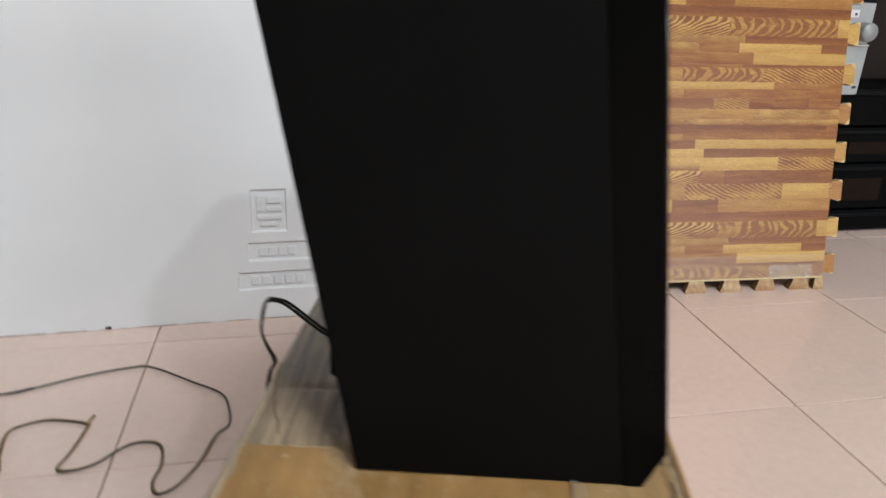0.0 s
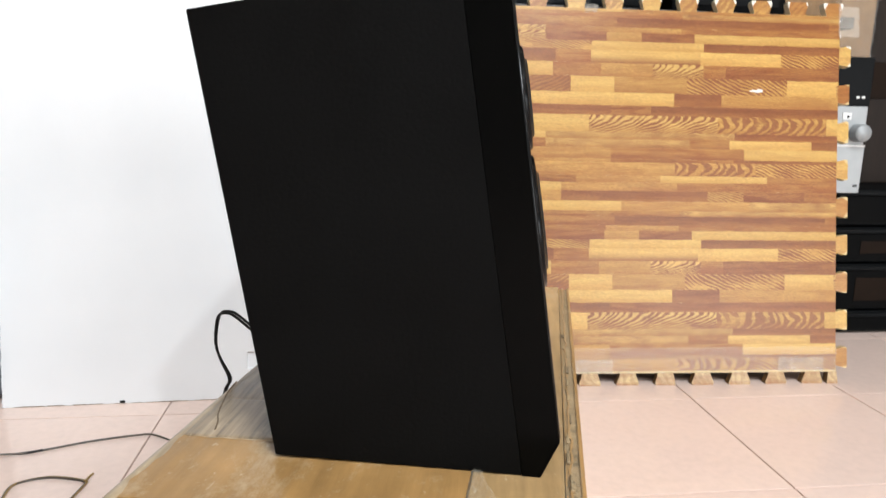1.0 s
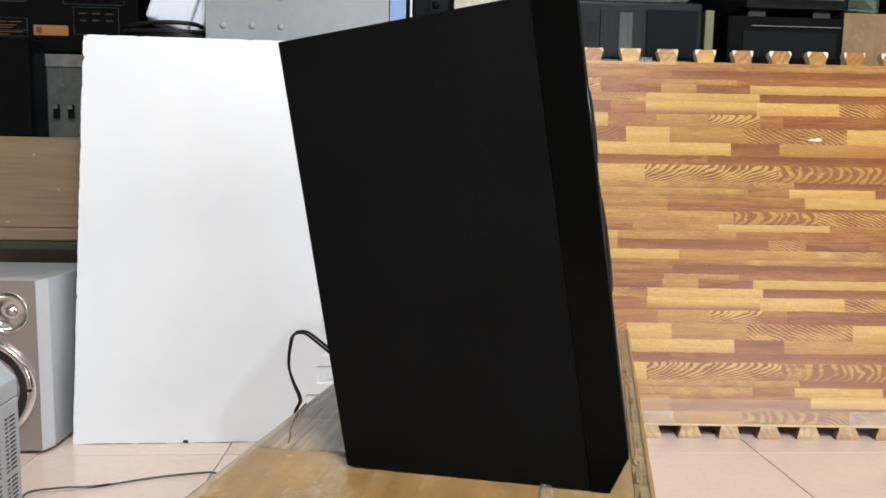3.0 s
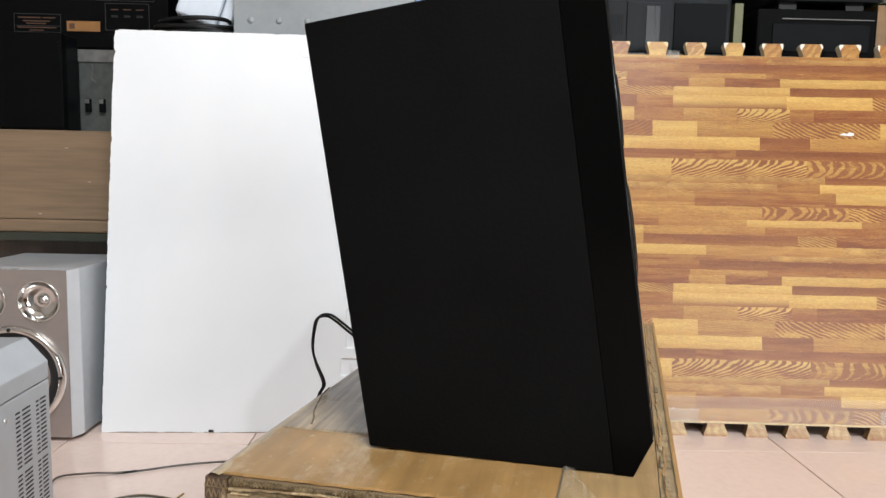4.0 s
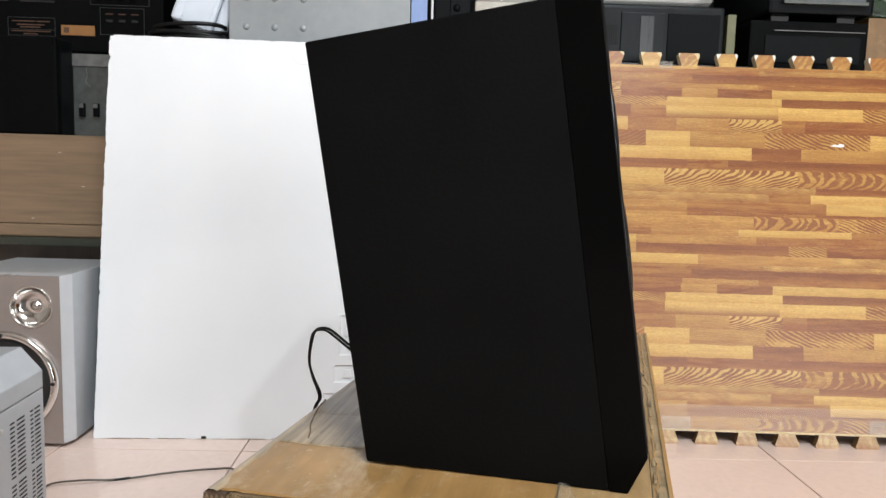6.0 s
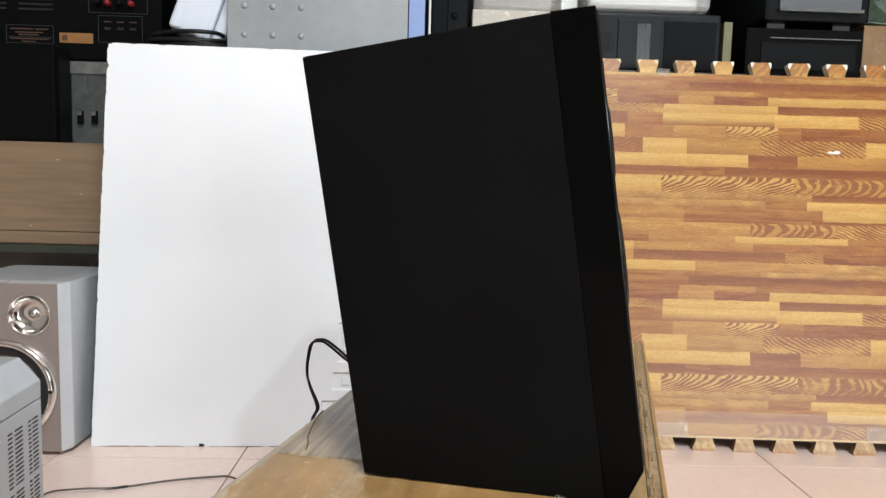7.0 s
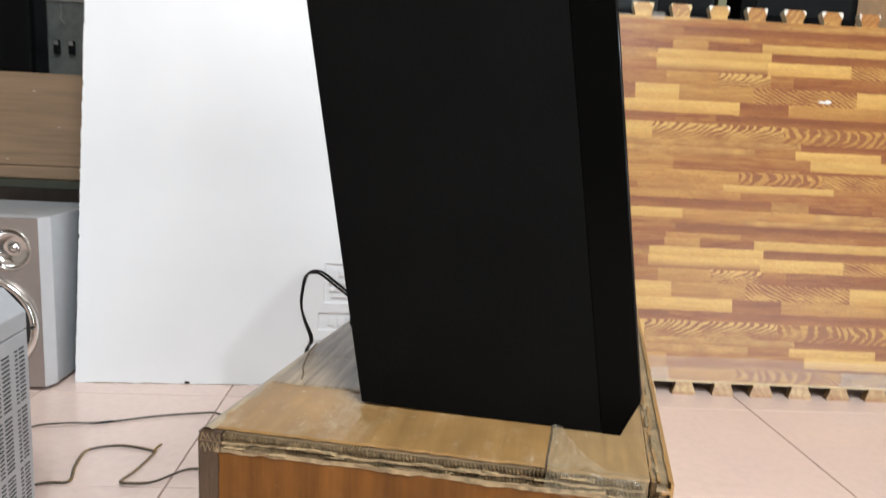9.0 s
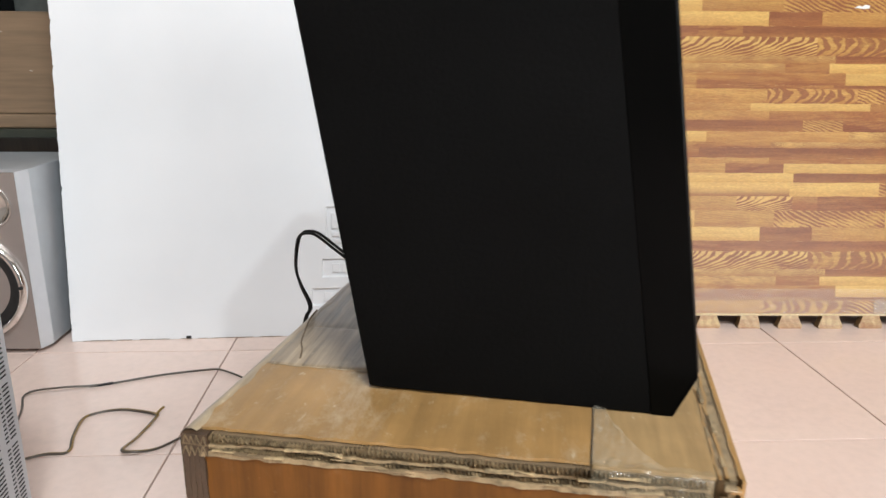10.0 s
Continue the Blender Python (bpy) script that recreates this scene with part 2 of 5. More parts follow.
M = {
    "tile": surface("ceramic_tile", (0.79, 0.615, 0.535), 0.16, grain=90, blotch=5, vary=0.05, bump=0.02, per_object=0.025, rough_vary=0.5),
    "grout": surface("grout", (0.31, 0.225, 0.18), 0.9, grain=200, vary=0.3),
    "wall": surface("wall_paint", (0.34, 0.31, 0.28), 0.8, vary=0.04, bump=0.1),
    "ceil": surface("ceiling_paint", (0.75, 0.74, 0.72), 0.85, vary=0.03),
    "vinyl": surface("black_vinyl", (0.0026, 0.0025, 0.0024), 0.60, grain=420, blotch=18, vary=0.25, bump=0.12, spec=0.06),
    "gloss": surface("gloss_black", (0.0016, 0.0016, 0.0015), 0.20, vary=0.1, bump=0, spec=0.05, rough_vary=0.4),
    "ring": surface("gloss_ring", (0.0020, 0.0020, 0.0022), 0.26, vary=0.1, bump=0, spec=0.15, rough_vary=0.4),
    "edge_gloss": surface("edge_gloss", (0.006, 0.006, 0.006), 0.16, vary=0.1, bump=0, spec=0.16),
    "rubber": surface("black_rubber", (0.012, 0.012, 0.012), 0.45, vary=0.2, bump=0.05),
    "chrome": surface("chrome", (0.75, 0.74, 0.72), 0.08, metal=1.0, vary=0.04, bump=0),
    "steel": surface("brushed_steel", (0.62, 0.62, 0.61), 0.32, metal=0.9, vary=0.08, bump=0.03, stretch=(0.2, 1, 6)),
    "foam": foam_beads(),
    "print": printed_wood(),
    "kraft": carton("kraft_board", (0.360, 0.204, 0.074), 0.14, 0.6, 0.65, 0.35),
    "kraft_rubbed": carton("rubbed_board", (0.40, 0.255, 0.115), 0.15, 1.2, 0.9, 0.35, 45.0),
    # shipping carton's kraft, darkened in its tint for the shade it stands in
    "kraft_shaded": carton("shaded_carton", (0.200, 0.108, 0.040), 0.0, 0.5, 0.3),
    # carton walls: redder than the lid, darkened in tint where less light falls
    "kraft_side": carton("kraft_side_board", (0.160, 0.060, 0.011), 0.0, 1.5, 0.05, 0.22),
    "raw_foam": surface("raw_foam", (0.60, 0.45, 0.22), 0.6, grain=200, vary=0.2, bump=0.3),
    "tape_thin": clear("thin_tape", (0.80, 0.75, 0.66), 0.12, 0.12),
    # taped lid: the clear tape's pale sheen and streaks are in the tint
    "film_kraft": carton("taped_board", (0.365, 0.268, 0.170), 0.35, 2.6, 0.45, 0.35, 120.0, 0.10),
    "film_edge": carton("taped_edge", (0.42, 0.315, 0.20), 0.35, 1.6, 0.75, 0.35),
    "kraft_grey": surface("kraft_grey_core", (0.37, 0.265, 0.14), 0.85, grain=320, blotch=110, vary=0.6, bump=0.6),
    "kraft_dark": surface("kraft_core", (0.20, 0.135, 0.072), 0.85, grain=120, vary=0.35, bump=0.4),
    "kraft_pale": surface("kraft_liner_edge", (0.315, 0.222, 0.118), 0.75, grain=240, blotch=70, vary=0.45, bump=0.4),
    # crushed corner board, the shade of its folded crease put into the brown
    "corner_board": surface("crushed_corner_board", (0.066, 0.038, 0.021), 0.5, grain=130, blotch=45, vary=0.5, bump=0.5, stretch=(1, 1, 0.35)),
    "tape": clear("packing_tape", (0.50, 0.42, 0.28), 0.10, 0.15),
    "tape_white": clear("cloudy_tape", (0.78, 0.70, 0.55), 0.07, 0.13),
    "tape_edge": clear("edge_tape", (0.70, 0.55, 0.36), 0.16, 0.10),
    "film_bit": clear("crumpled_tape", (0.72, 0.68, 0.60), 0.10, 0.26),
    "film": clear("plastic_bag", (0.70, 0.71, 0.70), 0.15, 0.36),
    "cable": surface("black_cable", (0.006, 0.006, 0.006), 0.42, vary=0.15, bump=0.0, spec=0.25),
    "gold": surface("ochre_cable", (0.25, 0.15, 0.035), 0.35, vary=0.2, bump=0.0),
    "brown_cable": surface("brown_cable", (0.078, 0.060, 0.044), 0.35, vary=0.2, bump=0.0),
    "silver": surface("silver_paint", (0.48, 0.50, 0.52), 0.36, metal=0.25, vary=0.05, bump=0.03),
    "silver_dim": surface("aged_silver", (0.36, 0.375, 0.38), 0.40, metal=0.2, vary=0.07, bump=0.03),
    "silver_rim": surface("silver_rim", (0.58, 0.59, 0.61), 0.30, metal=0.15, vary=0.04, bump=0.02),
    # front panel silver, with the floor's pinkish reflection put into its tint
    "silver_front": surface("silver_front", (0.345, 0.298, 0.275), 0.34, metal=0.45, vary=0.04, bump=0.03),
    "grey_metal": surface("grey_metal", (0.31, 0.325, 0.33), 0.48, metal=0.25, vary=0.06, bump=0.05),
    "slot": surface("slot_dark", (0.012, 0.012, 0.012), 0.8, vary=0.2, bump=0),
    "oak": surface("pale_wood", (0.218, 0.147, 0.090), 0.36, grain=22, blotch=5, vary=0.20, bump=0.06, stretch=(0.5, 1, 9)),
    "dark_wood": surface("dark_wood", (0.040, 0.030, 0.022), 0.38, grain=30, vary=0.35, bump=0.06, stretch=(9, 1, 0.6)),
    # brown wood standing in shade, the shade put into its near-black colour
    "shade_wood": surface("shaded_brown_wood", (0.013, 0.0075, 0.005), 0.45, grain=30, vary=0.35, bump=0.05, stretch=(9, 1, 0.6), spec=0.2),
    "edge_green": surface("dark_edge_band", (0.030, 0.034, 0.024), 0.4, vary=0.2),
    "black": surface("black_paint", (0.0026, 0.0027, 0.0028), 0.6, vary=0.25, bump=0.08, spec=0.05),
    "black_plastic": surface("black_plastic", (0.0027, 0.0032, 0.0036), 0.48, vary=0.2, bump=0.06, spec=0.08),
    "slate": surface("slate_plastic", (0.0037, 0.0044, 0.0051), 0.40, vary=0.22, bump=0.05, spec=0.09),
    "dull_silver": surface("dull_silver", (0.086, 0.093, 0.086), 0.45, metal=0.3, blotch=9, vary=0.3, bump=0.05),
    "dusty_metal": surface("dusty_metal", (0.15, 0.148, 0.14), 0.5, metal=0.3, blotch=30, vary=0.3, bump=0.05),
    "slate_light": surface("slate_window", (0.017, 0.019, 0.021), 0.3, vary=0.3, bump=0.0, stretch=(8, 1, 0.4)),
    "printer_grey": surface("printer_plastic", (0.0060, 0.0076, 0.0088), 0.34, vary=0.4, bump=0.05, spec=0.16, stretch=(3, 1, 0.4)),
    "screen_grey": surface("screen_glass", (0.095, 0.10, 0.11), 0.4, vary=0.08, bump=0.0, spec=0.3),
    "white_plastic": surface("white_plastic", (0.62, 0.66, 0.72), 0.35, vary=0.04, bump=0.02),
    "blue": surface("blue_card", (0.23, 0.32, 0.56), 0.45, vary=0.06, bump=0.03),
    "beige": surface("beige_card", (0.46, 0.43, 0.37), 0.6, vary=0.07, bump=0.05),
    "paper": surface("white_paper", (0.70, 0.70, 0.68), 0.6, vary=0.04, bump=0.03),
    "orange": surface("orange_sticker", (0.25, 0.115, 0.035), 0.5, vary=0.12, bump=0.0),
    "copper_ink": surface("copper_print", (0.075, 0.035, 0.018), 0.6, vary=0.1, bump=0.0),
    "grey_ink": surface("grey_print", (0.032, 0.032, 0.032), 0.6, vary=0.1, bump=0.0),
    "red": surface("red_cap", (0.18, 0.010, 0.012), 0.35, vary=0.1, bump=0.0),
    "olive": surface("olive_strip", (0.13, 0.13, 0.06), 0.5, vary=0.12, bump=0.05),
    "green": surface("green_film", (0.012, 0.030, 0.010), 0.25, grain=40, blotch=22, vary=0.55, bump=0.3),
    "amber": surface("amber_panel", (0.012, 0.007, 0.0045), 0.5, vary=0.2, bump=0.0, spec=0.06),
    "fixture": surface("fixture_white", (0.75, 0.75, 0.73), 0.5, vary=0.03, bump=0.0),
}


# ---- building helpers ----
def part(name, bm, material, parent=None, label=""):
    """Link a bmesh as ONE mesh object, under a thing or a part if one is given."""
    me = bpy.data.meshes.new(name)
    bm.normal_update()
    bm.to_mesh(me)
    bm.free()
    me.materials.append(M[material])
    ob = new(name, me)
    if parent:
        ob.parent = parent
    return tagged(ob, label)


def thing(name, m, label, category, group="", kind=""):
    ob = new(name)
    ob.empty_display_size = 0.05
    ob.matrix_world = m
    return tagged(ob, label, category, group, kind)


def slab(x0, x1, y0, y1, z0, z1, bevel=0.0, bm=None, seg=2):
    """A box with rounded edges, added to bm."""
    one = bmesh.new()
    bmesh.ops.create_cube(one, size=1.0)
    for v in one.verts:
        v.co = Vector(((x0 + x1) / 2 + v.co.x * (x1 - x0), (y0 + y1) / 2 + v.co.y * (y1 - y0), (z0 + z1) / 2 + v.co.z * (z1 - z0)))
    if bevel:
        bmesh.ops.bevel(one, geom=one.edges[:], offset=bevel, segments=seg, profile=0.6, affect="EDGES")
    return merge(bm, one)


def merge(bm, one):
    if bm is None:
        return one
    me = bpy.data.meshes.new("join")
    one.to_mesh(me)
    one.free()
    bm.from_mesh(me)
    bpy.data.meshes.remove(me)
    return bm


def prism(outline, y0, y1, bevel=0.0, bm=None, seg=2):
    """An outline in x and z, drawn out along y."""
    one = bmesh.new()
    front = [one.verts.new((x, y0, z)) for x, z in outline]
    back = [one.verts.new((x, y1, z)) for x, z in outline]
    one.faces.new(front)
    one.faces.new(back[::-1])
    for i in range(len(outline)):
        j = (i + 1) % len(outline)
        one.faces.new((front[j], front[i], back[i], back[j]))
    bmesh.ops.recalc_face_normals(one, faces=one.faces[:])
    if bevel:
        bmesh.ops.bevel(one, geom=one.edges[:], offset=bevel, segments=seg, profile=0.6, affect="EDGES")
    return merge(bm, one)


def lathe(profile, at=(0, 0, 0), axis="y", steps=40, bm=None):
    """A profile of (radius, height) turned about an axis through at; height runs along the axis."""
    one = bmesh.new()
    rings = []
    for rad, h in profile:
        ring = []
        for i in range(steps):
            a = 2 * math.pi * i / steps
            c, s = max(rad, 1e-5) * math.cos(a), max(rad, 1e-5) * math.sin(a)
            p = {"x": (h, c, s), "y": (c, h, s), "z": (c, s, h)}[axis]
            ring.append(one.verts.new(Vector(at) + Vector(p)))
        rings.append(ring)
    for a, b in zip(rings, rings[1:]):
        for i in range(steps):
            one.faces.new((a[i], a[(i + 1) % steps], b[(i + 1) % steps], b[i]))
    bmesh.ops.recalc_face_normals(one, faces=one.faces[:])
    for f in one.faces:
        f.smooth = True
    return merge(bm, one)


def smooth_line(points, n=6):
    """Catmull-Rom through points."""
    pts = [Vector(p) for p in points]
    pts = [2 * pts[0] - pts[1]] + pts + [2 * pts[-1] - pts[-2]]
    out = []
    for a, b, c, d in zip(pts, pts[1:], pts[2:], pts[3:]):
        for i in range(n):
            t = i / n
            out.append(0.5 * (2 * b + (c - a) * t + (2 * a - 5 * b + 4 * c - d) * t * t + (3 * b - a - 3 * c + d) * t ** 3))
    return out + [pts[-2]]


def cord(points, rad, bm=None, sides=8, n=6, flat=1.0):
    """A round (or flattened) cord along a smooth line."""
    one = bmesh.new()
    line = smooth_line(points, n)
    rings = []
    for i, p in enumerate(line):
        d = (line[min(i + 1, len(line) - 1)] - line[max(i - 1, 0)]).normalized()
        side = d.cross(Vector((0, 0, 1)))
        side = side.normalized() if side.length > 1e-4 else Vector((1, 0, 0))
        up = side.cross(d)
        rings.append([one.verts.new(p + side * rad * flat * math.cos(2 * math.pi * k / sides) + up * rad * math.sin(2 * math.pi * k / sides)) for k in range(sides)])
    for a, b in zip(rings, rings[1:]):
        for k in range(sides):
            one.faces.new((a[k], a[(k + 1) % sides], b[(k + 1) % sides], b[k]))
    one.faces.new(rings[0][::-1])
    one.faces.new(rings[-1])
    bmesh.ops.recalc_face_normals(one, faces=one.faces[:])
    for f in one.faces:
        f.smooth = True
    return merge(bm, one)


def crumple(bm, amount, scale, seed=0.0):
    for v in bm.verts:
        v.co += noise.noise_vector(v.co * scale + Vector((seed, seed, 0))) * amount
    return bm

# ---- the room ----
T = 0.25  # tile
X0, X1, Y0, Y1, H = -2.0, 4.0, -4.25, 1.0, 2.6
floor = part("floor", slab(X0, X1, Y0, Y1, -0.05, -0.0035), "grout")
tagged(floor, "pink-cream glazed ceramic tile floor with dark thin joints", "floor", kind="structure")
for name, box in (("wall_north", (X0, X1, Y1, Y1 + 0.12, -0.05, H)),                   ("wall_west", (X0 - 0.12, X0, Y0 - 0.12, Y1 + 0.12, -0.05, H)), ("wall_east", (X1, X1 + 0.12, Y0 - 0.12, Y1 + 0.12, -0.05, H))):
    tagged(part(name, slab(*box), "wall"), "plain off-white painted wall", "wall", kind="structure")
# south wall, out of view: opening and half-down shutter added for the low fill
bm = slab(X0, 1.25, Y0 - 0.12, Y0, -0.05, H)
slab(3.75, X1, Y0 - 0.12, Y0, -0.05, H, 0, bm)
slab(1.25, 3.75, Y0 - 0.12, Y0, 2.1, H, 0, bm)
tagged(part("wall_south", bm, "wall"), "plain painted wall with an added opening for the low fill light", "wall", kind="structure")
tagged(part("shutter", slab(1.26, 3.74, Y0 - 0.07, Y0 - 0.05, 1.30, 2.15), "wall"), "added unseen panel closing the top of the opening", "shutter", kind="structure")
tagged(part("ceiling", slab(X0 - 0.12, X1 + 0.12, Y0 - 0.12, Y1 + 0.12, H, H + 0.1), "ceil"), "plain white ceiling", "ceiling", kind="structure")

spot = thing("ceiling_spotlight", pose(1.17, -3.56, 2.6), "small white ceiling spotlight", "lamp")
part("can", lathe([(0.0, -0.0005), (0.10, -0.0005), (0.10, -0.048), (0.096, -0.048), (0.096, -0.006), (0.0, -0.006)], axis="z", steps=36), "fixture", spot)
panel_fixture = thing("ceiling_light", pose(0.90, -2.15, 2.6), "white rectangular ceiling light panel", "lamp")
part("frame", slab(-0.65, 0.65, -0.35, 0.35, -0.012, -0.0005, 0.004), "fixture", panel_fixture)

# ---- black loudspeaker on the carton ----
SPK = pose(0.2151, -0.5605, 0.2245, 0, 0, -12.93)


def loudspeaker():
    s = thing("loudspeaker", SPK, "black vinyl bookshelf loudspeaker leaning back on its slanted base", "loudspeaker")
    depth = 0.190
    bm = prism([(-0.0002, 0.0007), (0.1330, -0.0010), (0.1312, 0.0125), (0.0934, 0.2529), (-0.0393, 0.2318)], 0.0, depth)
    seam = lambda e: all(v.co.x > 0.09 for v in e.verts)  # stays sharp where it meets the baffle
    bmesh.ops.bevel(bm, geom=[e for e in bm.edges if not seam(e)], offset=0.0014, segments=3, profile=0.6, affect="EDGES")
    part("cabinet", bm, "vinyl", s)
    # the baffle's face bows outwards between its two sides
    rim = [(0.1332, -0.0010), (0.1430, -0.0012), (0.1520, 0.0190), (0.1160, 0.2560), (0.09345, 0.2534), (0.1313, 0.0125)]
    bm = bmesh.new()
    n = 14
    cuts = []
    for k in range(n + 1):
        f = k / n
        bow = 0.0016 * (1 - (2 * f - 1) ** 2)
        cuts.append([bm.verts.new((x + (bow if i in (1, 2, 3) else 0) * (0.6 if i == 1 else 1), -0.0004 + (depth + 0.0008) * f, z)) for i, (x, z) in enumerate(rim)])
    for p, q in zip(cuts, cuts[1:]):
        for i in range(6):
            bm.faces.new((p[i], p[(i + 1) % 6], q[(i + 1) % 6], q[i]))
    bm.faces.new(cuts[0])
    bm.faces.new(cuts[-1][::-1])
    bmesh.ops.recalc_face_normals(bm, faces=bm.faces[:])
    bmesh.ops.bevel(bm, geom=[e for e in bm.edges if len(e.link_faces) == 2 and e.calc_face_angle() > 0.4], offset=0.0006, segments=2, profile=0.6, affect="EDGES")
    part("baffle", bm, "gloss", s, "gloss black bowed front baffle with a bevelled foot")
    part("edge_line", cord([(0.1511, 0.0007, 0.0215), (0.1162, 0.0007, 0.2535)], 0.0011, sides=14, n=2), "edge_gloss", s, "thin bright glossy baffle edge")
    tilt = math.atan2(0.1517 - 0.1160, 0.2560 - 0.0190)

    def driver(name, up, rad, proud):
        base = Vector((0.1520 + 0.0014, depth / 2, 0.019)) + Vector((-math.sin(tilt), 0, math.cos(tilt))) * up
        turn = Matrix.Translation(base) @ Matrix.Rotation(-tilt, 4, "Y")
        bm = lathe([(rad, -0.003), (rad, proud * 0.55), (rad * 0.96, proud * 0.92), (rad * 0.90, proud), (rad * 0.84, proud * 0.75), (rad * 0.80, 0.001)], axis="x", steps=48)
        bmesh.ops.transform(bm, matrix=turn, verts=bm.verts[:])
        d = part(name, bm, "ring", s, "glossy black driver ring")
        bm = lathe([(rad * 0.81, 0.001), (rad * 0.72, 0.0035), (rad * 0.64, 0.001), (rad * 0.30, -0.010), (rad * 0.26, -0.004), (rad * 0.14, 0.001), (0.0, 0.002)], axis="x", steps=48)
        bmesh.ops.transform(bm, matrix=turn, verts=bm.verts[:])
        part("cone", bm, "rubber", d)

    driver("tweeter", 0.177, 0.031, 0.0020)
    driver("woofer", 0.102, 0.041, 0.0021)
    part("rear_terminal", slab(-0.018, -0.006, 0.030, 0.070, 0.035, 0.070, 0.002), "black_plastic", s)
    return s


loudspeaker()

# ---- carton under the loudspeaker ----
BOX = pose(0.1354, -0.5958, 0.0, 0, 0, -12.2)
BW, BD, BH = 0.2330, 0.460, 0.2238
SKEW = Matrix(((1, 0.06, 0, 0), (0, 1, 0, 0), (0, 0, 1, 0), (0, 0, 0, 1)))  # the carton is squashed a little out of square


def carton_box():
    b = thing("carton", BOX, "worn brown cardboard carton with taped crushed edges", "box")

    def put(name, bm, material, label=""):
        bmesh.ops.transform(bm, matrix=SKEW, verts=bm.verts[:])
        return part(name, bm, material, b, label)

    def ribbon(x0, x1, y0, y1, z0, z1, wob, n=90, seed=0.0, bm=None, sag=0.0):
        """A long thin strip along x with an uneven front edge."""
        one = bmesh.new()
        cols = []
        for i in range(n + 1):
            x = x0 + (x1 - x0) * i / n
            dy = wob * noise.noise(Vector((x * 160, seed, 0))) + wob * noise.noise(Vector((x * 45, seed, 3)))
            dz = 0.5 * wob * noise.noise(Vector((x * 110, seed, 7))) + sag * noise.noise(Vector((x * 28, seed, 11)))
            cols.append([one.verts.new(p) for p in ((x, y0 + dy, z0 + dz), (x, y1, z0 + dz), (x, y1, z1 + dz), (x, y0 + dy, z1 + dz))])
        for p, q in zip(cols, cols[1:]):
            for i in range(4):
                one.faces.new((p[i], p[(i + 1) % 4], q[(i + 1) % 4], q[i]))
        one.faces.new(cols[0])
        one.faces.new(cols[-1][::-1])
        bmesh.ops.recalc_face_normals(one, faces=one.faces[:])
        return merge(bm, one)

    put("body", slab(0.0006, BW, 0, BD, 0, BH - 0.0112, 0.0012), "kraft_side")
    put("long_flap", ribbon(0.003, 0.1740, 0.0040, BD, BH - 0.0015, BH, 0.0009, seed=1), "kraft")
    put("short_flap", ribbon(0.1752, 0.2228, 0.0030, BD, BH - 0.0021, BH - 0.0006, 0.0007, 40, seed=2), "kraft_rubbed", "paler short flap rubbed under old tape")
    put("flap_core", slab(0.004, 0.2225, 0.0026, BD - 0.004, BH - 0.0112, BH - 0.0022), "kraft_dark")
    put("middle_liner", ribbon(0.0085, 0.2210, 0.0004, BD - 0.01, BH - 0.0068, BH - 0.0055, 0.0016, 160, seed=3, sag=0.0013), "kraft_pale", "pale torn cardboard liner")
    put("lower_liner", ribbon(0.0075, 0.2225, -0.0008, BD - 0.01, BH - 0.0114, BH - 0.0090, 0.0014, 160, seed=4, sag=0.0008), "kraft_pale", "pale torn cardboard liner")
    for z0, z1, seed, n in ((BH - 0.0055, BH - 0.0015, 5, 230), (BH - 0.0092, BH - 0.0068, 6, 260)):
        bm = bmesh.new()
        rows = []
        for i in range(n + 1):
            x = 0.006 + 0.214 * i / n + 0.0005 * noise.noise(Vector((i * 1.7, seed, 4)))
            squash = 0.55 + 0.80 * noise.noise(Vector((x * 55, seed, 0)))
            mid = (z0 + z1) / 2
            z = mid + (z1 - z0) * 0.5 * squash * (1 if i % 2 else -1)
            y = -0.0006 + 0.0012 * noise.noise(Vector((x * 200, seed, 1)))
            rows.append((bm.verts.new((x, y, z)), bm.verts.new((x, 0.03, z))))
        for p, q in zip(rows, rows[1:]):
            bm.faces.new((p[0], q[0], q[1], p[1]))
        bmesh.ops.solidify(bm, geom=bm.faces[:], thickness=0.0004)
        put("corrugation", bm, "kraft_grey", "crushed grey corrugated core")
    for k in range(18):
        x, z = 0.012 + 0.0112 * k + random.uniform(-0.003, 0.003), BH - random.uniform(0.0030, 0.0105)
        wide = random.uniform(0.006, 0.016)
        put("torn_shred", crumple(slab(x, x + wide, -0.0016, 0.0010, z, z + random.uniform(0.0004, 0.0009), 0.0002, seg=1), 0.0014, 200, k * 2.3), random.choice(("kraft_grey", "kraft_dark", "kraft_grey")))
    # torn front corner, core showing down its length
    bm = bmesh.new()
    for k in range(4):
        cols = []
        for i in range(150):
            z = 0.002 + (BH - 0.003) * i / 149
            w = 0.0012 * noise.noise(Vector((z * 420, k * 5.0, 0))) + 0.0010 * noise.noise(Vector((z * 120, k * 5.0, 0)))
            x = -0.0002 + 0.0025 * k + 0.5 * w
            y = -0.0009 + 0.0008 * noise.noise(Vector((z * 90, k * 3.0, 4)))
            cols.append([bm.verts.new(p) for p in ((x, y, z), (x + 0.0029, y - 0.0003, z), (x + 0.0029, y + 0.004, z), (x, y + 0.004, z))])
        for p, q in zip(cols, cols[1:]):
            for i in range(4):
                bm.faces.new((p[i], p[(i + 1) % 4], q[(i + 1) % 4], q[i]))
    bmesh.ops.recalc_face_normals(bm, faces=bm.faces[:])
    put("torn_corner", bm, "corner_board", "dark crushed corner under old tape")
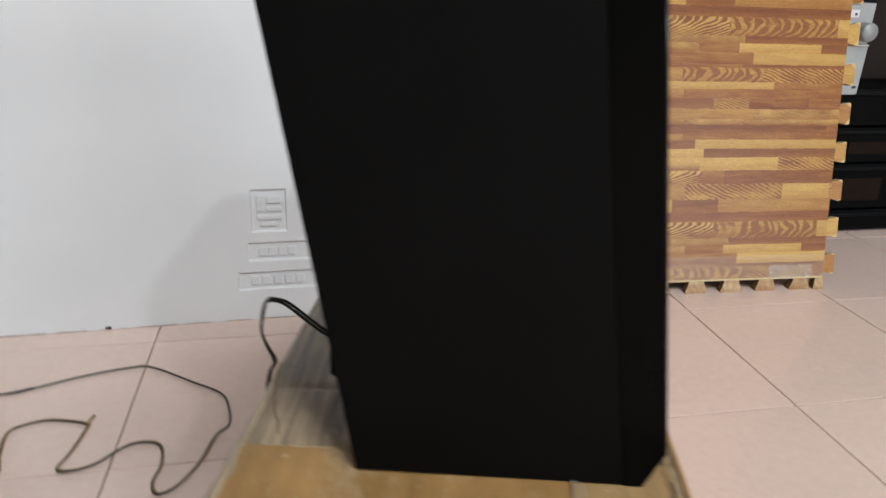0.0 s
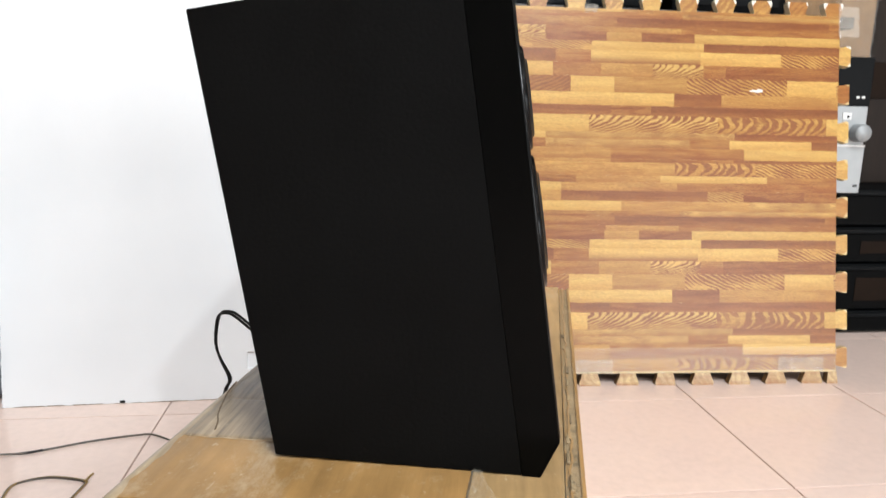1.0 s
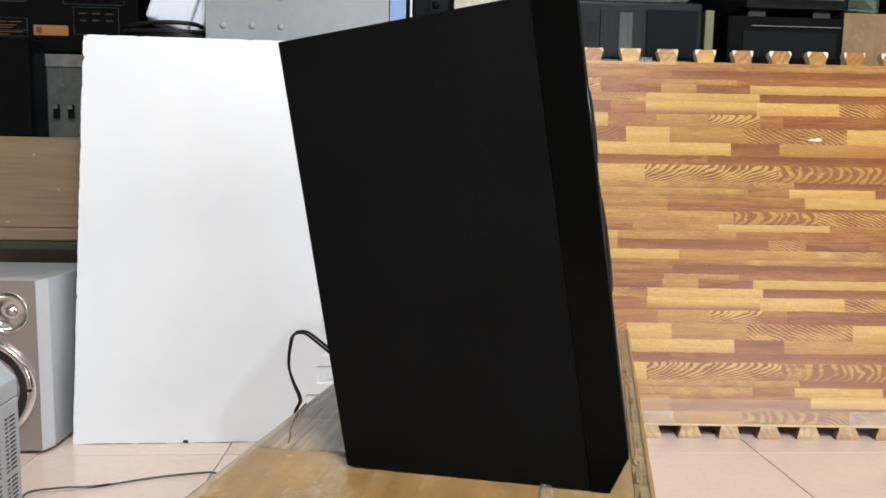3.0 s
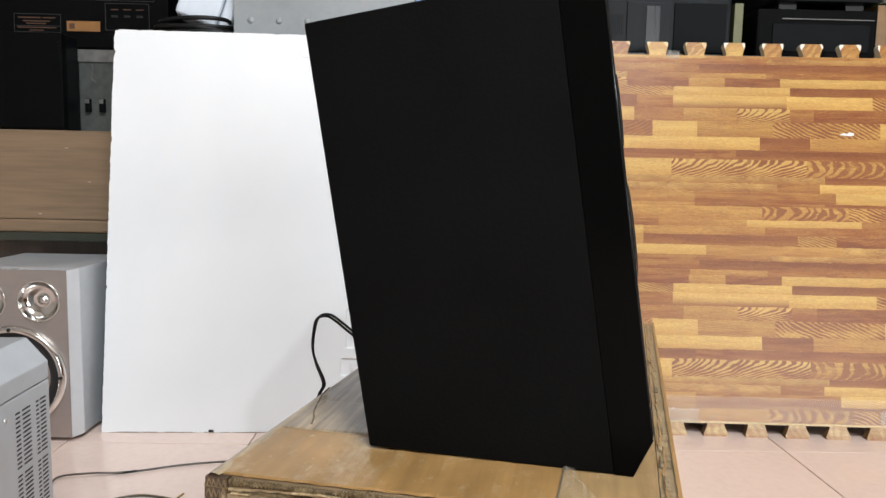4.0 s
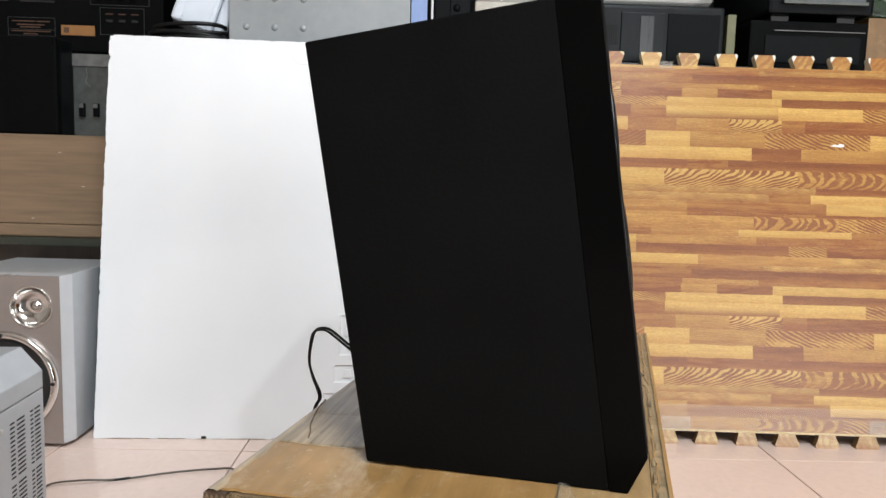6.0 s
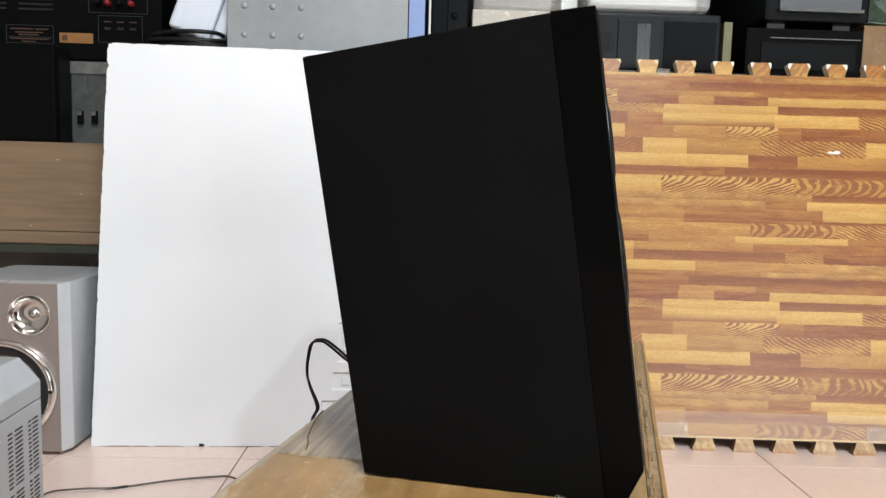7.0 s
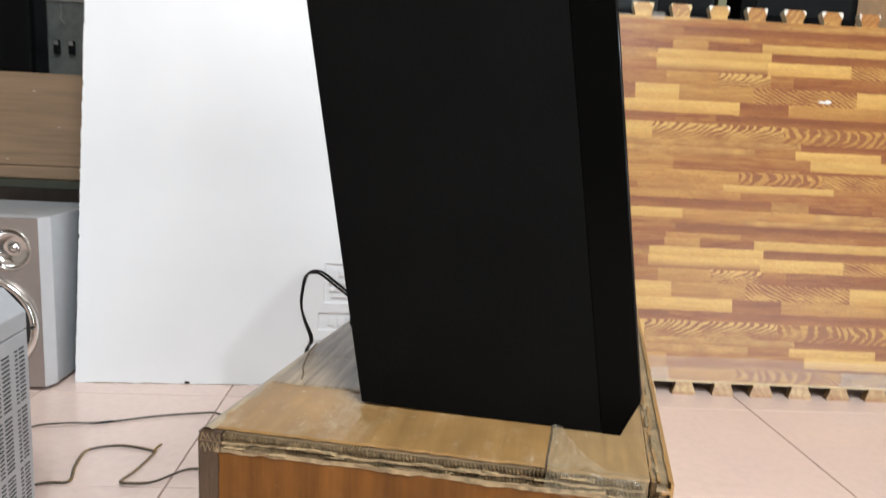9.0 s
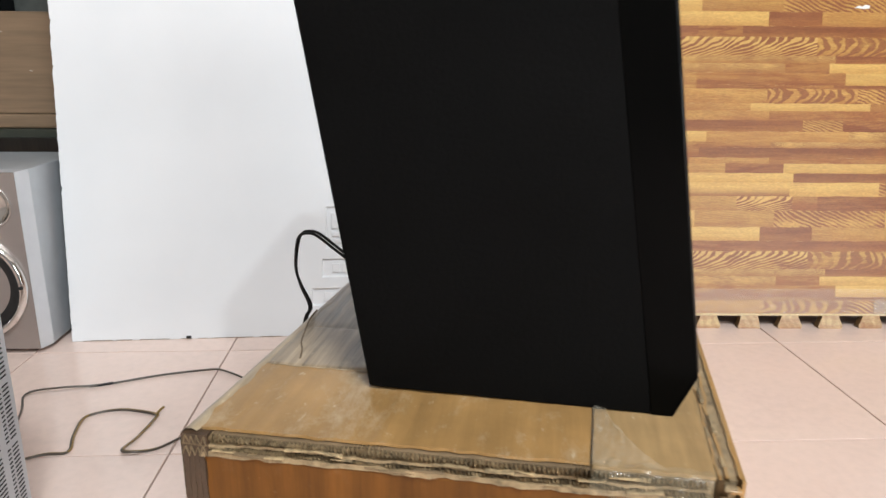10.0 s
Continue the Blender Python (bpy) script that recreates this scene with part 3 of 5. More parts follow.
    # dark slab in place of the shaded gaps between flute ends
    put("flute_backing", slab(0.0002, 0.0120, -0.0014, 0.003, BH - 0.0115, BH - 0.0010), "corner_board", "dark board standing for the shaded gaps between the flutes")
    for k, (z0, z1) in enumerate(((BH - 0.0058, BH - 0.0016), (BH - 0.0112, BH - 0.0064))):
        bm = None
        for i in range(8):
            x, up = 0.0004 + 0.0014 * i, i % 2 == 0
            lo, hi = (z0, z1) if up else (z1, z0)
            bm = merge(bm, prism([(x, lo), (x + 0.0005, lo), (x + 0.0019, hi), (x + 0.0014, hi)], -0.0021, -0.0008))
        put("open_flute", crumple(bm, 0.0009, 260, k * 1.3), "kraft_dark", "pale zigzag flute ends")
    put("corner_liner", crumple(slab(0.0, 0.0122, -0.0021, 0.001, BH - 0.0064, BH - 0.0059), 0.0008, 200, 3.0), "kraft_dark")
    # long side: groove, torn liner standing outside it
    bm = None
    for k, (x, dz, w, wob) in enumerate(((0.2238, -0.0018, 0.0010, 0.0011), (0.2262, -0.0010, 0.0013, 0.0016), (0.2315, -0.0004, 0.0015, 0.0005))):
        one = bmesh.new()
        cols = []
        for i in range(70):
            y = 0.003 + (BD - 0.006) * i / 69
            jig = wob * noise.noise(Vector((y * 90, k * 7.0, 0))) + wob * noise.noise(Vector((y * 30, k * 7.0, 2)))
            lift = 0.0009 * noise.noise(Vector((y * 60, k * 3.0, 5)))
            cols.append([one.verts.new((x + jig + p, y, BH + dz + lift + q)) for p, q in ((0, -0.012), (w, -0.012), (w, 0), (0, 0))])
        for p, q in zip(cols, cols[1:]):
            for i in range(4):
                one.faces.new((p[i], p[(i + 1) % 4], q[(i + 1) % 4], q[i]))
        bmesh.ops.recalc_face_normals(one, faces=one.faces[:])
        bm = merge(bm, one)
    put("torn_edge", bm, "kraft", "torn cardboard edge under tape")
    put("edge_core", slab(0.2236, 0.2318, 0.004, BD - 0.004, BH - 0.0112, BH - 0.0020), "kraft_pale")
    put("side_liner", slab(0.2322, 0.2338, 0.001, BD, 0.0, BH - 0.0006, 0.0004), "kraft", "outer side liner")
    for k in range(11):
        x, y = 0.2240 + 0.0035 * random.random(), 0.010 + 0.028 * k + random.uniform(-0.005, 0.005)
        put("torn_shred", crumple(slab(x, x + random.uniform(0.0012, 0.0026), y, y + random.uniform(0.006, 0.016), BH - 0.0014, BH + random.uniform(-0.0006, 0.0006), 0.0003, seg=1), 0.0008, 160, k * 3.1), random.choice(("kraft_pale", "kraft_grey", "kraft_dark")))
    for k in range(7):
        x, z = 0.2225 + 0.006 * random.random(), BH - 0.004 - 0.026 * random.random()
        put("torn_scrap", crumple(slab(x, x + 0.002 + 0.003 * random.random(), -0.0010, 0.0030, z, z + 0.002, 0.0004, seg=1), 0.0009, 300, k * 1.7), random.choice(("kraft", "kraft_pale")))

    def sheet(name, x0, x1, y0, y1, bumps, material, label, nx=26, ny=40, ragged=0.0):
        """Tape lying on the lid: wrinkled along its length, its border stuck down."""
        bm = bmesh.new()
        grid = []
        for i in range(nx + 1):
            col = []
            for j in range(ny + 1):
                x, y = x0 + (x1 - x0) * i / nx, y0 + (y1 - y0) * j / ny
                rim = min(i, j, nx - i, ny - j)
                z = BH + 0.0003 + bumps * (0.55 + 0.45 * noise.noise(Vector((i * 0.55, j * 0.06, y0 * 50)))) + 0.4 * bumps * abs(noise.noise(Vector((i * 0.9, j * 0.8, y0 * 50))))
                if ragged:
                    shift = noise.noise_vector(Vector((x * 90, y * 60, 1.5)))
                    x, y = x + ragged * shift.x, y + ragged * shift.y
                    z += bumps * max(0.0, noise.noise(Vector((x * 300, y * 120, 4)))) * 1.6
                if rim == 0:
                    z = BH + 0.0001
                col.append(bm.verts.new((x, y, z)))
            grid.append(col)
        for i in range(nx):
            for j in range(ny):
                f = bm.faces.new((grid[i][j], grid[i + 1][j], grid[i + 1][j + 1], grid[i][j + 1]))
                f.smooth = True
        return put(name, bm, material, label)

    sheet("tape_film", 0.004, 0.172, 0.0700, 0.1230, 0.0003, "film_kraft", "wrinkled glossy packing tape", 60, 40)
    sheet("tape_film", 0.004, 0.172, 0.1232, BD, 0.0003, "film_kraft", "wrinkled glossy packing tape", 60, 60)
    for y in (0.0692, 0.1225):
        put("tape_rim", ribbon(0.008, 0.172, y - 0.0003, y + 0.0003, BH + 0.0001, BH + 0.0004, 0.0009, seed=y * 100), "film_edge", "pale tape edge")
    # the cable's reflection in the glossy tape, laid on as a dark cord
    reflection = [(0.0008, 0.1500), (0.0026, 0.1350), (0.0068, 0.1180), (0.0119, 0.1000), (0.0165, 0.0900), (0.0205, 0.0780)]
    put("cable_reflection", cord([(x, y, BH + 0.0004) for x, y in reflection], 0.0005, sides=6), "kraft_dark", "dark cord for the cable's reflection in the tape")
    bm = bmesh.new()
    grid = []
    for i in range(31):
        row = []
        for j in range(23):
            f, g = i / 30, j / 22
            x = 0.1745 + 0.004 * g + (0.020 * f * f + 0.006 * f) * g + 0.0012 * noise.noise(Vector((i * 0.6, j * 0.5, 2)))
            y = 0.0580 - 0.056 * f + 0.002 * noise.noise(Vector((i * 0.5, j * 0.6, 7)))
            z = BH + 0.0004 + 0.0034 * abs(noise.noise(Vector((i * 0.22 + 0.2 * j, j * 0.35, 3)))) + 0.0018 * (1 - f) ** 2 * max(0.0, 1 - abs(g - 0.3) * 3)
            row.append(bm.verts.new((x, y, z)))
        grid.append(row)
    for i in range(30):
        for j in range(22):
            bm.faces.new((grid[i][j], grid[i + 1][j], grid[i + 1][j + 1], grid[i][j + 1]))
    put("tape_scrap", bm, "tape_white", "crumpled clear tape scrap fanning over the flap gap")
    sheet("tape_strip", 0.2215, 0.2320, 0.0040, 0.4400, 0.0022, "tape_edge", "crumpled clear tape along the edge", 9, 150, 0.0016)
    # grey tape folded over the front rim, and tape folded over the long edge
    bm = bmesh.new()
    cols = []
    for i in range(30):
        x = 0.1750 + 0.046 * i / 29
        w = 0.0011 * noise.noise(Vector((x * 150, 0, 9)))
        cols.append([bm.verts.new(p) for p in ((x, -0.0022 + w, BH - 0.0105), (x, -0.0018 - w, BH - 0.0050), (x, 0.0012 + w, BH + 0.0002), (x, 0.0060 + 2 * w, BH + 0.0004 + 0.3 * w))])
    for p, q in zip(cols, cols[1:]):
        for i in range(3):
            bm.faces.new((p[i], p[i + 1], q[i + 1], q[i])).smooth = True
    put("rim_tape", crumple(bm, 0.0022, 190, 2.0), "tape", "greyish wrinkled tape over the rim")
    bm = bmesh.new()
    cols = []
    for j in range(70):
        y = 0.0006 + (BD - 0.004) * j / 69
        w = 0.0008 * noise.noise(Vector((y * 70, 0, 0)))
        cols.append([bm.verts.new(p) for p in ((-0.0014 + w, y, BH - 0.055), (-0.0016, y, BH - 0.0060), (-0.0006 + w, y, BH - 0.0018), (0.0014, y, BH + 0.0003 + 0.2 * w), (0.0042 + 3 * w, y, BH + 0.0005 + 0.3 * w), (0.0062 + 5 * w, y, BH - 0.0004))])
    for p, q in zip(cols, cols[1:]):
        for i in range(5):
            bm.faces.new((p[i], p[i + 1], q[i + 1], q[i])).smooth = True
    put("edge_tape", bm, "film_edge", "pale glossy tape folded over the edge")
    return b


carton_box()

# speaker lead: a flat black twin cable from the cabinet's back over the carton's edge
lead = thing("speaker_cable", pose(0, 0, 0), "black twin speaker cable looping over the carton edge", "cable")
over = Vector((0.1732, -0.4545, BH + 0.0042))
LOOP = ((-0.010, 0.046, 0.050), (-0.022, 0.052, 0.0480), (-0.031, 0.056, 0.0515), (-0.0467, 0.065, 0.0580), (-0.0545, 0.070, 0.0580), (-0.0613, 0.075, 0.0548), (-0.0650, 0.078, 0.0470),
        (-0.0680, 0.082, 0.0320), (-0.0670, 0.086, 0.0200))
route = [SPK @ Vector(p) for p in LOOP] + [over, Vector((0.1694, -0.4525, 0.2175)), Vector((0.1662, -0.4505, 0.1900)), Vector((0.1655, -0.4490, 0.1200)), Vector((0.1580, -0.4460, 0.0040))]
for side in (-1, 1):
    strand = []
    for k, p in enumerate(route):  # the flat twin turns over once on its way down
        turn = math.pi * min(1.0, max(0.0, (k - 4) / 6))
        strand.append(p + side * 0.0010 * Vector((0.75 * math.cos(turn), math.sin(turn), 0.65 * math.cos(turn))))
    part("conductor", cord(strand, 0.00085), "cable", lead)

# ---- polystyrene sheet ----
STY = pose(-0.2184, 0.0361, 0.0, 0, 0, 1.92) @ pose(0, 0, 0, -8.34, 0, 0)


def polystyrene_sheet():
    W, HH, D = 0.596, 0.5835, 0.022
    bm = bmesh.new()
    nx, nz = 160, 160
    recess = ((0.345, 0.391, 0.123, 0.179), (0.338, 0.430, 0.083, 0.107), (0.324, 0.430, 0.043, 0.066))
    xs = sorted({W * i / nx for i in range(nx + 1)} | {v for q in recess for x in q[:2] for v in (x - 0.0012, x + 0.0012)})
    zs = sorted({HH * i / nz for i in range(nz + 1)} | {v for q in recess for z in q[2:] for v in (z - 0.0012, z + 0.0012)})

    def depth(x, z):
        return 0.0036 if any(a < x < b and c < z < d for a, b, c, d in recess) else 0.0

    def rough(x, z):
        e = min(x, W - x, z, HH - z)
        if e > 0.004:
            return Vector((0, 0, 0))
        n = noise.noise_vector(Vector((x, z, 0)) * 230) * 0.0009 + noise.noise_vector(Vector((x, z, 3)) * 45) * 0.0005
        chip = max(0.0, noise.noise(Vector((x, z, 8)) * 70) - 0.28) * 0.007
        n += Vector((chip if x < 0.004 else -chip, 0, -chip))
        if min(x, W - x) < 0.006 and HH - z < 0.006:
            return Vector((0.0015 if x < 0.1 else -0.0015, 0, -0.0018))
        return Vector((n.x if x < 0.004 or x > W - 0.004 else 0, 0.4 * n.y, 0.6 * n.z if z > HH - 0.004 else max(0.0, 0.3 * n.z)))

    front = [[bm.verts.new(Vector((x, depth(x, z), z)) + rough(x, z)) for z in zs] for x in xs]
    for i in range(len(xs) - 1):
        for j in range(len(zs) - 1):
            bm.faces.new((front[i][j], front[i + 1][j], front[i + 1][j + 1], front[i][j + 1]))
    ring = [front[i][0] for i in range(len(xs))] + [front[-1][j] for j in range(1, len(zs))] + [front[i][-1] for i in range(len(xs) - 2, -1, -1)] + [front[0][j] for j in range(len(zs) - 2, 0, -1)]
    back = [bm.verts.new((v.co.x + 0.0006 * random.uniform(-1, 1), D, v.co.z)) for v in ring]
    for i in range(len(ring)):
        j = (i + 1) % len(ring)
        bm.faces.new((ring[j], ring[i], back[i], back[j]))
    bm.faces.new(back[::-1])
    bmesh.ops.recalc_face_normals(bm, faces=bm.faces[:])
    s = part("polystyrene_sheet", bm, "foam")
    s.matrix_world = STY
    tagged(s, "white polystyrene packing sheet with moulded marks leaning upright", "foam sheet")
    # raised unreadable marks in the moulded fields
    for x0, x1, z0, z1 in ((0.352, 0.362, 0.150, 0.171), (0.366, 0.385, 0.150, 0.156), (0.366, 0.385, 0.161, 0.170), (0.352, 0.384, 0.139, 0.145), (0.356, 0.378, 0.130, 0.135),
                           (0.352, 0.362, 0.089, 0.101), (0.365, 0.375, 0.089, 0.101), (0.378, 0.388, 0.089, 0.101), (0.391, 0.401, 0.089, 0.101),
                           (0.340, 0.351, 0.049, 0.061), (0.355, 0.366, 0.049, 0.061), (0.370, 0.381, 0.049, 0.061), (0.385, 0.396, 0.049, 0.061), (0.400, 0.411, 0.049, 0.061)):
        part("moulded_mark", slab(x0, x1, 0.0009, 0.003, z0, z1, 0.0006), "foam", s)
    part("moulded_ring", lathe([(0.0150, 0.0004), (0.0156, -0.0007), (0.0164, -0.0007), (0.0170, 0.0004)], (0.2815, 0, 0.5660), steps=40), "foam", s)
    for k in range(22):
        x = 0.008 + 0.026 * k + random.uniform(-0.01, 0.01)
        part("edge_streak", slab(x, x + random.uniform(0.012, 0.034), -0.0003, 0.003, 0.0002, random.uniform(0.0006, 0.0011), 0.0002), "kraft_dark", s, "dark brown streak along the bottom edge")
    for x, z, w in ((0.154, 0.002, 0.0036),):
        part("dirt_notch", slab(x - w, x + w, -0.0006, 0.004, max(z - 0.0022, 0.0004), z + 0.0022, 0.0008), "slot", s)


polystyrene_sheet()

# ---- printed foam floor mat standing on edge ----
MAT = pose(0.688, 0.0546, 0.0, 0, 0, -2.27) @ pose(0, 0, 0, -10.66, 0, 0)
TONES = {"Y": (0.600, 0.378, 0.110), "y": (0.520, 0.292, 0.077), "o": (0.420, 0.200, 0.052), "b": (0.332, 0.135, 0.038), "r": (0.230, 0.076, 0.026), "d": (0.268, 0.093, 0.030)}
TONES = {k: tuple(0.87 * c + 0.11 * m for c, m in zip(v, (0.42, 0.21, 0.062))) for k, v in TONES.items()}
STREAKED = {"Y": 0.30, "y": 0.55, "o": 0.90, "b": 1.0, "r": 0.60, "d": 0.90}
# one repeat of the print from its top: a row's height in tenths of a millimetre, then its strips by tone or figure and where each begins in millimetres
PRINT = """81 o0 l303|144 o0 r200 o540|81 f0 o90 y186 o302|135 f0 d90 y184 d239 Y323|134 s0 Y161 r338|197 r0 o105 g160 Y333 s463|205 Y0 o101 y176 f257 o338 d374
|241 q0 Y129 y197 s312 Y474 f555|196 Y0 r292 y368|151 r0 b193 r256|257 Y0 f158 F363 Y540|106 Y0 l91 r390|133 o0 l91 o318 Y382 r516|168 y0 o193 Y406|53 y0 o193 r389
|203 y0 F295 s425|106 o0 y139 Y272 o444|132 Y0 y116 o299|158 y0 r116 s348 d406 o505|149 Y0 y210 l415""".replace("\n", "").split("|")
PRINT = [(int(row.split()[0]) * 1e-4, [(w[0], int(w[1:]) * 1e-3) for w in row.split()[1:]]) for row in PRINT]
PRINT_TOP, REPEAT = 0.5719, sum(h for h, _ in PRINT)
# a figure: lines to the metre, how they lean and bulge up the strip, tone above and below, strength
FIGURE = {"f": (500, lambda w: 0.056 * (1 - (1 - w) ** 2), "Y", "y", 1.0), "F": (410, lambda w: 0.040 * w * (1 - w) + 0.012 * w, "y", "o", 0.9), "s": (560, lambda w: -0.046 * w, "y", "y", 1.0),
          "l": (420, lambda w: 0.12 * w, "Y", "o", 0.85), "q": (430, lambda w: 0.060 * w, "o", "b", 0.9), "g": (300, lambda w: 0.2 * w, "Y", "r", 0.0), "d": (330, lambda w: 0.09 * w, "b", "d", 0.6),
          "Y": (300, lambda w: 0.2 * w, "Y", "y", 0.0), "r": (330, lambda w: 0.25 * w, "r", "b", 0.3),
          "y": (300, lambda w: 0.2 * w, "y", "o", 0.38), "o": (320, lambda w: 0.22 * w, "o", "b", 0.5)}


def strips(low, high):
    """The strips of the print between two heights, from the top: bottom, height, and what lies where."""
    v, k = PRINT_TOP + REPEAT, 0
    while v > low:
        h, row = PRINT[k % len(PRINT)]
        if v - h < high:
            yield v - h, h, row
        v, k = v - h, k + 1


def foam_mat():
    L, R, B, TOP, D = -0.2370, 0.3215, 0.0195, 0.5765, 0.0115
    bm = bmesh.new()
    bm.loops.layers.float_color.new("tone")
    bm.loops.layers.float_color.new("figure")
    tone, figure = bm.loops.layers.float_color["tone"], bm.loops.layers.float_color["figure"]
    foam_tone = (0.56, 0.39, 0.17, 0.0)

    def paint(face, c):
        for l in face.loops:
            l[tone], l[figure] = c, (0.0, 0.0, 0.37, 0.0)

    bow = lambda u, v: 0.004 * math.sin(math.pi * (v - B) / (TOP - B))
    for low, h, row in strips(B, TOP):
        n = max(2, math.ceil(h / 0.0035))
        for k, (letter, at) in enumerate(row):
            u0, u1 = L + at, min(R, L + (row[k + 1][1] if k + 1 < len(row) else 1.0))
            if u1 <= u0:
                continue
            if low < B + 0.002 and letter in "drob":  # brown strips of the lowest row take the palest tone
                letter = "Y"
            lines, lean, top_tone, low_tone, strength = FIGURE.get(letter, (300, lambda w: 0.2 * w, letter, letter, 0.0))
            seed = random.random()
            tint = random.uniform(0.94, 1.06)
            many = max(1, round((u1 - u0) / 0.008))

            def corner(i, j):
                u, v = u0 + (u1 - u0) * i / many, low + h * j / n
                if j in (0, n):  # the printed edge wavers
                    v += 0.0008 * noise.noise(Vector((u * 45, v * 200, 0))) + 0.0006 * noise.noise(Vector((u * 150, v * 200, 5)))
                v = min(max(v, B), TOP)
                return bm.verts.new((u, bow(0, v), v))

            grid = [[corner(i, j) for j in range(n + 1)] for i in range(many + 1)]
            for i in range(many):
                for j in range(n):
                    ends = ((i, j), (i + 1, j), (i + 1, j + 1), (i, j + 1))
                    if grid[i][j + 1].co.z - grid[i][j].co.z < 1e-6:
                        continue
                    f = bm.faces.new([grid[a][b] for a, b in ends])
                    for l, (_, b) in zip(f.loops, ends):
                        w = b / n
                        mix = min(1.0, 1.6 * w)
                        l[tone] = (*(tint * (x * (1 - mix) + y * mix) for x, y in zip(TONES[low_tone], TONES[top_tone])), STREAKED[top_tone])
                        l[figure] = (strength, lines * (l.vert.co.x - lean(w)) + 40 * seed, seed, w)
    cols, rows = 60, 60
    path = [(L + (R - L) * i / cols, B) for i in range(cols)] + [(R, B + (TOP - B) * j / rows) for j in range(rows)] + [(R - (R - L) * i / cols, TOP) for i in range(cols)] + [(L, TOP - (TOP - B) * j / rows) for j in range(rows)]
    ring = [bm.verts.new((u, bow(0, v), v)) for u, v in path]
    back = [bm.verts.new(v.co + Vector((0, D, 0))) for v in ring]
    for i in range(len(ring)):
        j = (i + 1) % len(ring)
        paint(bm.faces.new((ring[j], ring[i], back[i], back[j])), foam_tone)
    paint(bm.faces.new(back[::-1]), foam_tone)

    def tooth(cu, cv, du, dv, neck=0.0125, tip=0.0170, length=0.0205, chafed=True):
        """A dovetail at (cu, cv) growing in the direction (du, dv)."""
        k = 1 + random.uniform(-0.06, 0.06)
        ea, eb = (length * random.uniform(0.45, 0.72) for _ in "ab")
        wa, wb = (tip * random.uniform(0.45, 0.88) for _ in "ab")
        side = lambda h: neck * 1.02 + (tip * k - neck * 1.02) * (h - 0.004) / (length * 0.8 - 0.004)
        out = [(-neck, -0.0004), (-neck * 1.02, 0.004), (-side(ea), ea), (-tip * k, length * 0.80), (-tip * 0.93, length), (-wa, length),
               (wb, length), (tip * 0.93, length), (tip * k, length * 0.80), (side(eb), eb), (neck * 1.02, 0.004), (neck, -0.0004)]
        px, pv = -dv, du
        lift = random.uniform(-0.0008, 0.0012)
        fr, bk = [], []
        for a, b in out:
            u, v = cu - px * a + du * b, cv - pv * a + dv * b
            push = lift * b / length
            push += bow(0, min(max(v, B), TOP))
            fr.append(bm.verts.new((u, push, v)))
            bk.append(bm.verts.new((u, D + push, v)))
        face = (0.56, 0.42, 0.22, 0.0) if dv < 0 else (*TONES[random.choice("yyYYo")], 0.0)
        if du:
            face = (*TONES[random.choice("yoYYb")], 0.0)
        lined = 0.55 if dv > 0 and random.random() < 0.5 else 0.0
        worn = (0.74, 0.70, 0.62, 0.0) if chafed else (0.62, 0.46, 0.22, 0.0)
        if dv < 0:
            for l in bm.faces.new(fr).loops:  # taped over, browner towards the tip
                browned = 0.75 if l.vert.co.z < B - 0.9 * length else 0.12
                l[tone] = (*(a + (c - a) * browned for a, c in zip(face[:3], TONES["b"])), 0.6)
                l[figure] = (0.3, 520 * (l.vert.co.x + 0.5 * l.vert.co.z), cu * 7 % 1, 0.0)
        else:
            head = bm.faces.new([fr[i] for i in (0, 1, 2, 5, 6, 9, 10, 11)])
            for l in head.loops:
                near_tip = max(0.0, l.vert.co.z - cv) / length if dv > 0 else 0.0
                l[tone] = (*(a + (b - a) * 0.45 * near_tip for a, b in zip(face[:3], TONES["b"])), 0.5)
                l[figure] = (lined, 480 * (l.vert.co.x - 0.9 * l.vert.co.z), cu * 7 % 1, 0.0)
            paint(bm.faces.new((fr[2], fr[3], fr[4], fr[5])), worn)
            paint(bm.faces.new((fr[6], fr[7], fr[8], fr[9])), worn)
        paint(bm.faces.new(bk[::-1]), foam_tone)
        # lower teeth: the shade on their side faces is put into a dark brown
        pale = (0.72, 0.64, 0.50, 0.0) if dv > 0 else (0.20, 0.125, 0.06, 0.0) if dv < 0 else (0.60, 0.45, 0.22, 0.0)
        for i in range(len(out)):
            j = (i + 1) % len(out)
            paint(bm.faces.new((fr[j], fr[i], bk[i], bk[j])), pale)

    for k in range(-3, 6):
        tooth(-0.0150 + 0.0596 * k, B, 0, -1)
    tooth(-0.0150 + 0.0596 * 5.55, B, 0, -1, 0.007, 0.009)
    for k in range(-1, 9):
        tooth(-0.1597 + 0.0588 * k, TOP, 0, 1, chafed=k > 2)
    for k in range(9):
        tooth(R, 0.041 + 0.0592 * k, 1, 0, 0.0135, 0.0165, 0.0185, chafed=k == 8)
        tooth(L, 0.052 + 0.0592 * k, -1, 0)
    bmesh.ops.delete(bm, geom=[v for v in bm.verts if not v.link_faces], context="VERTS")
    bmesh.ops.recalc_face_normals(bm, faces=[f for f in bm.faces if len(f.verts) > 4])
    m = part("foam_mat", bm, "print")
    m.matrix_world = MAT
    tagged(m, "wood-print interlocking foam floor mat stood on its toothed edge", "foam mat")
    bm = bmesh.new()
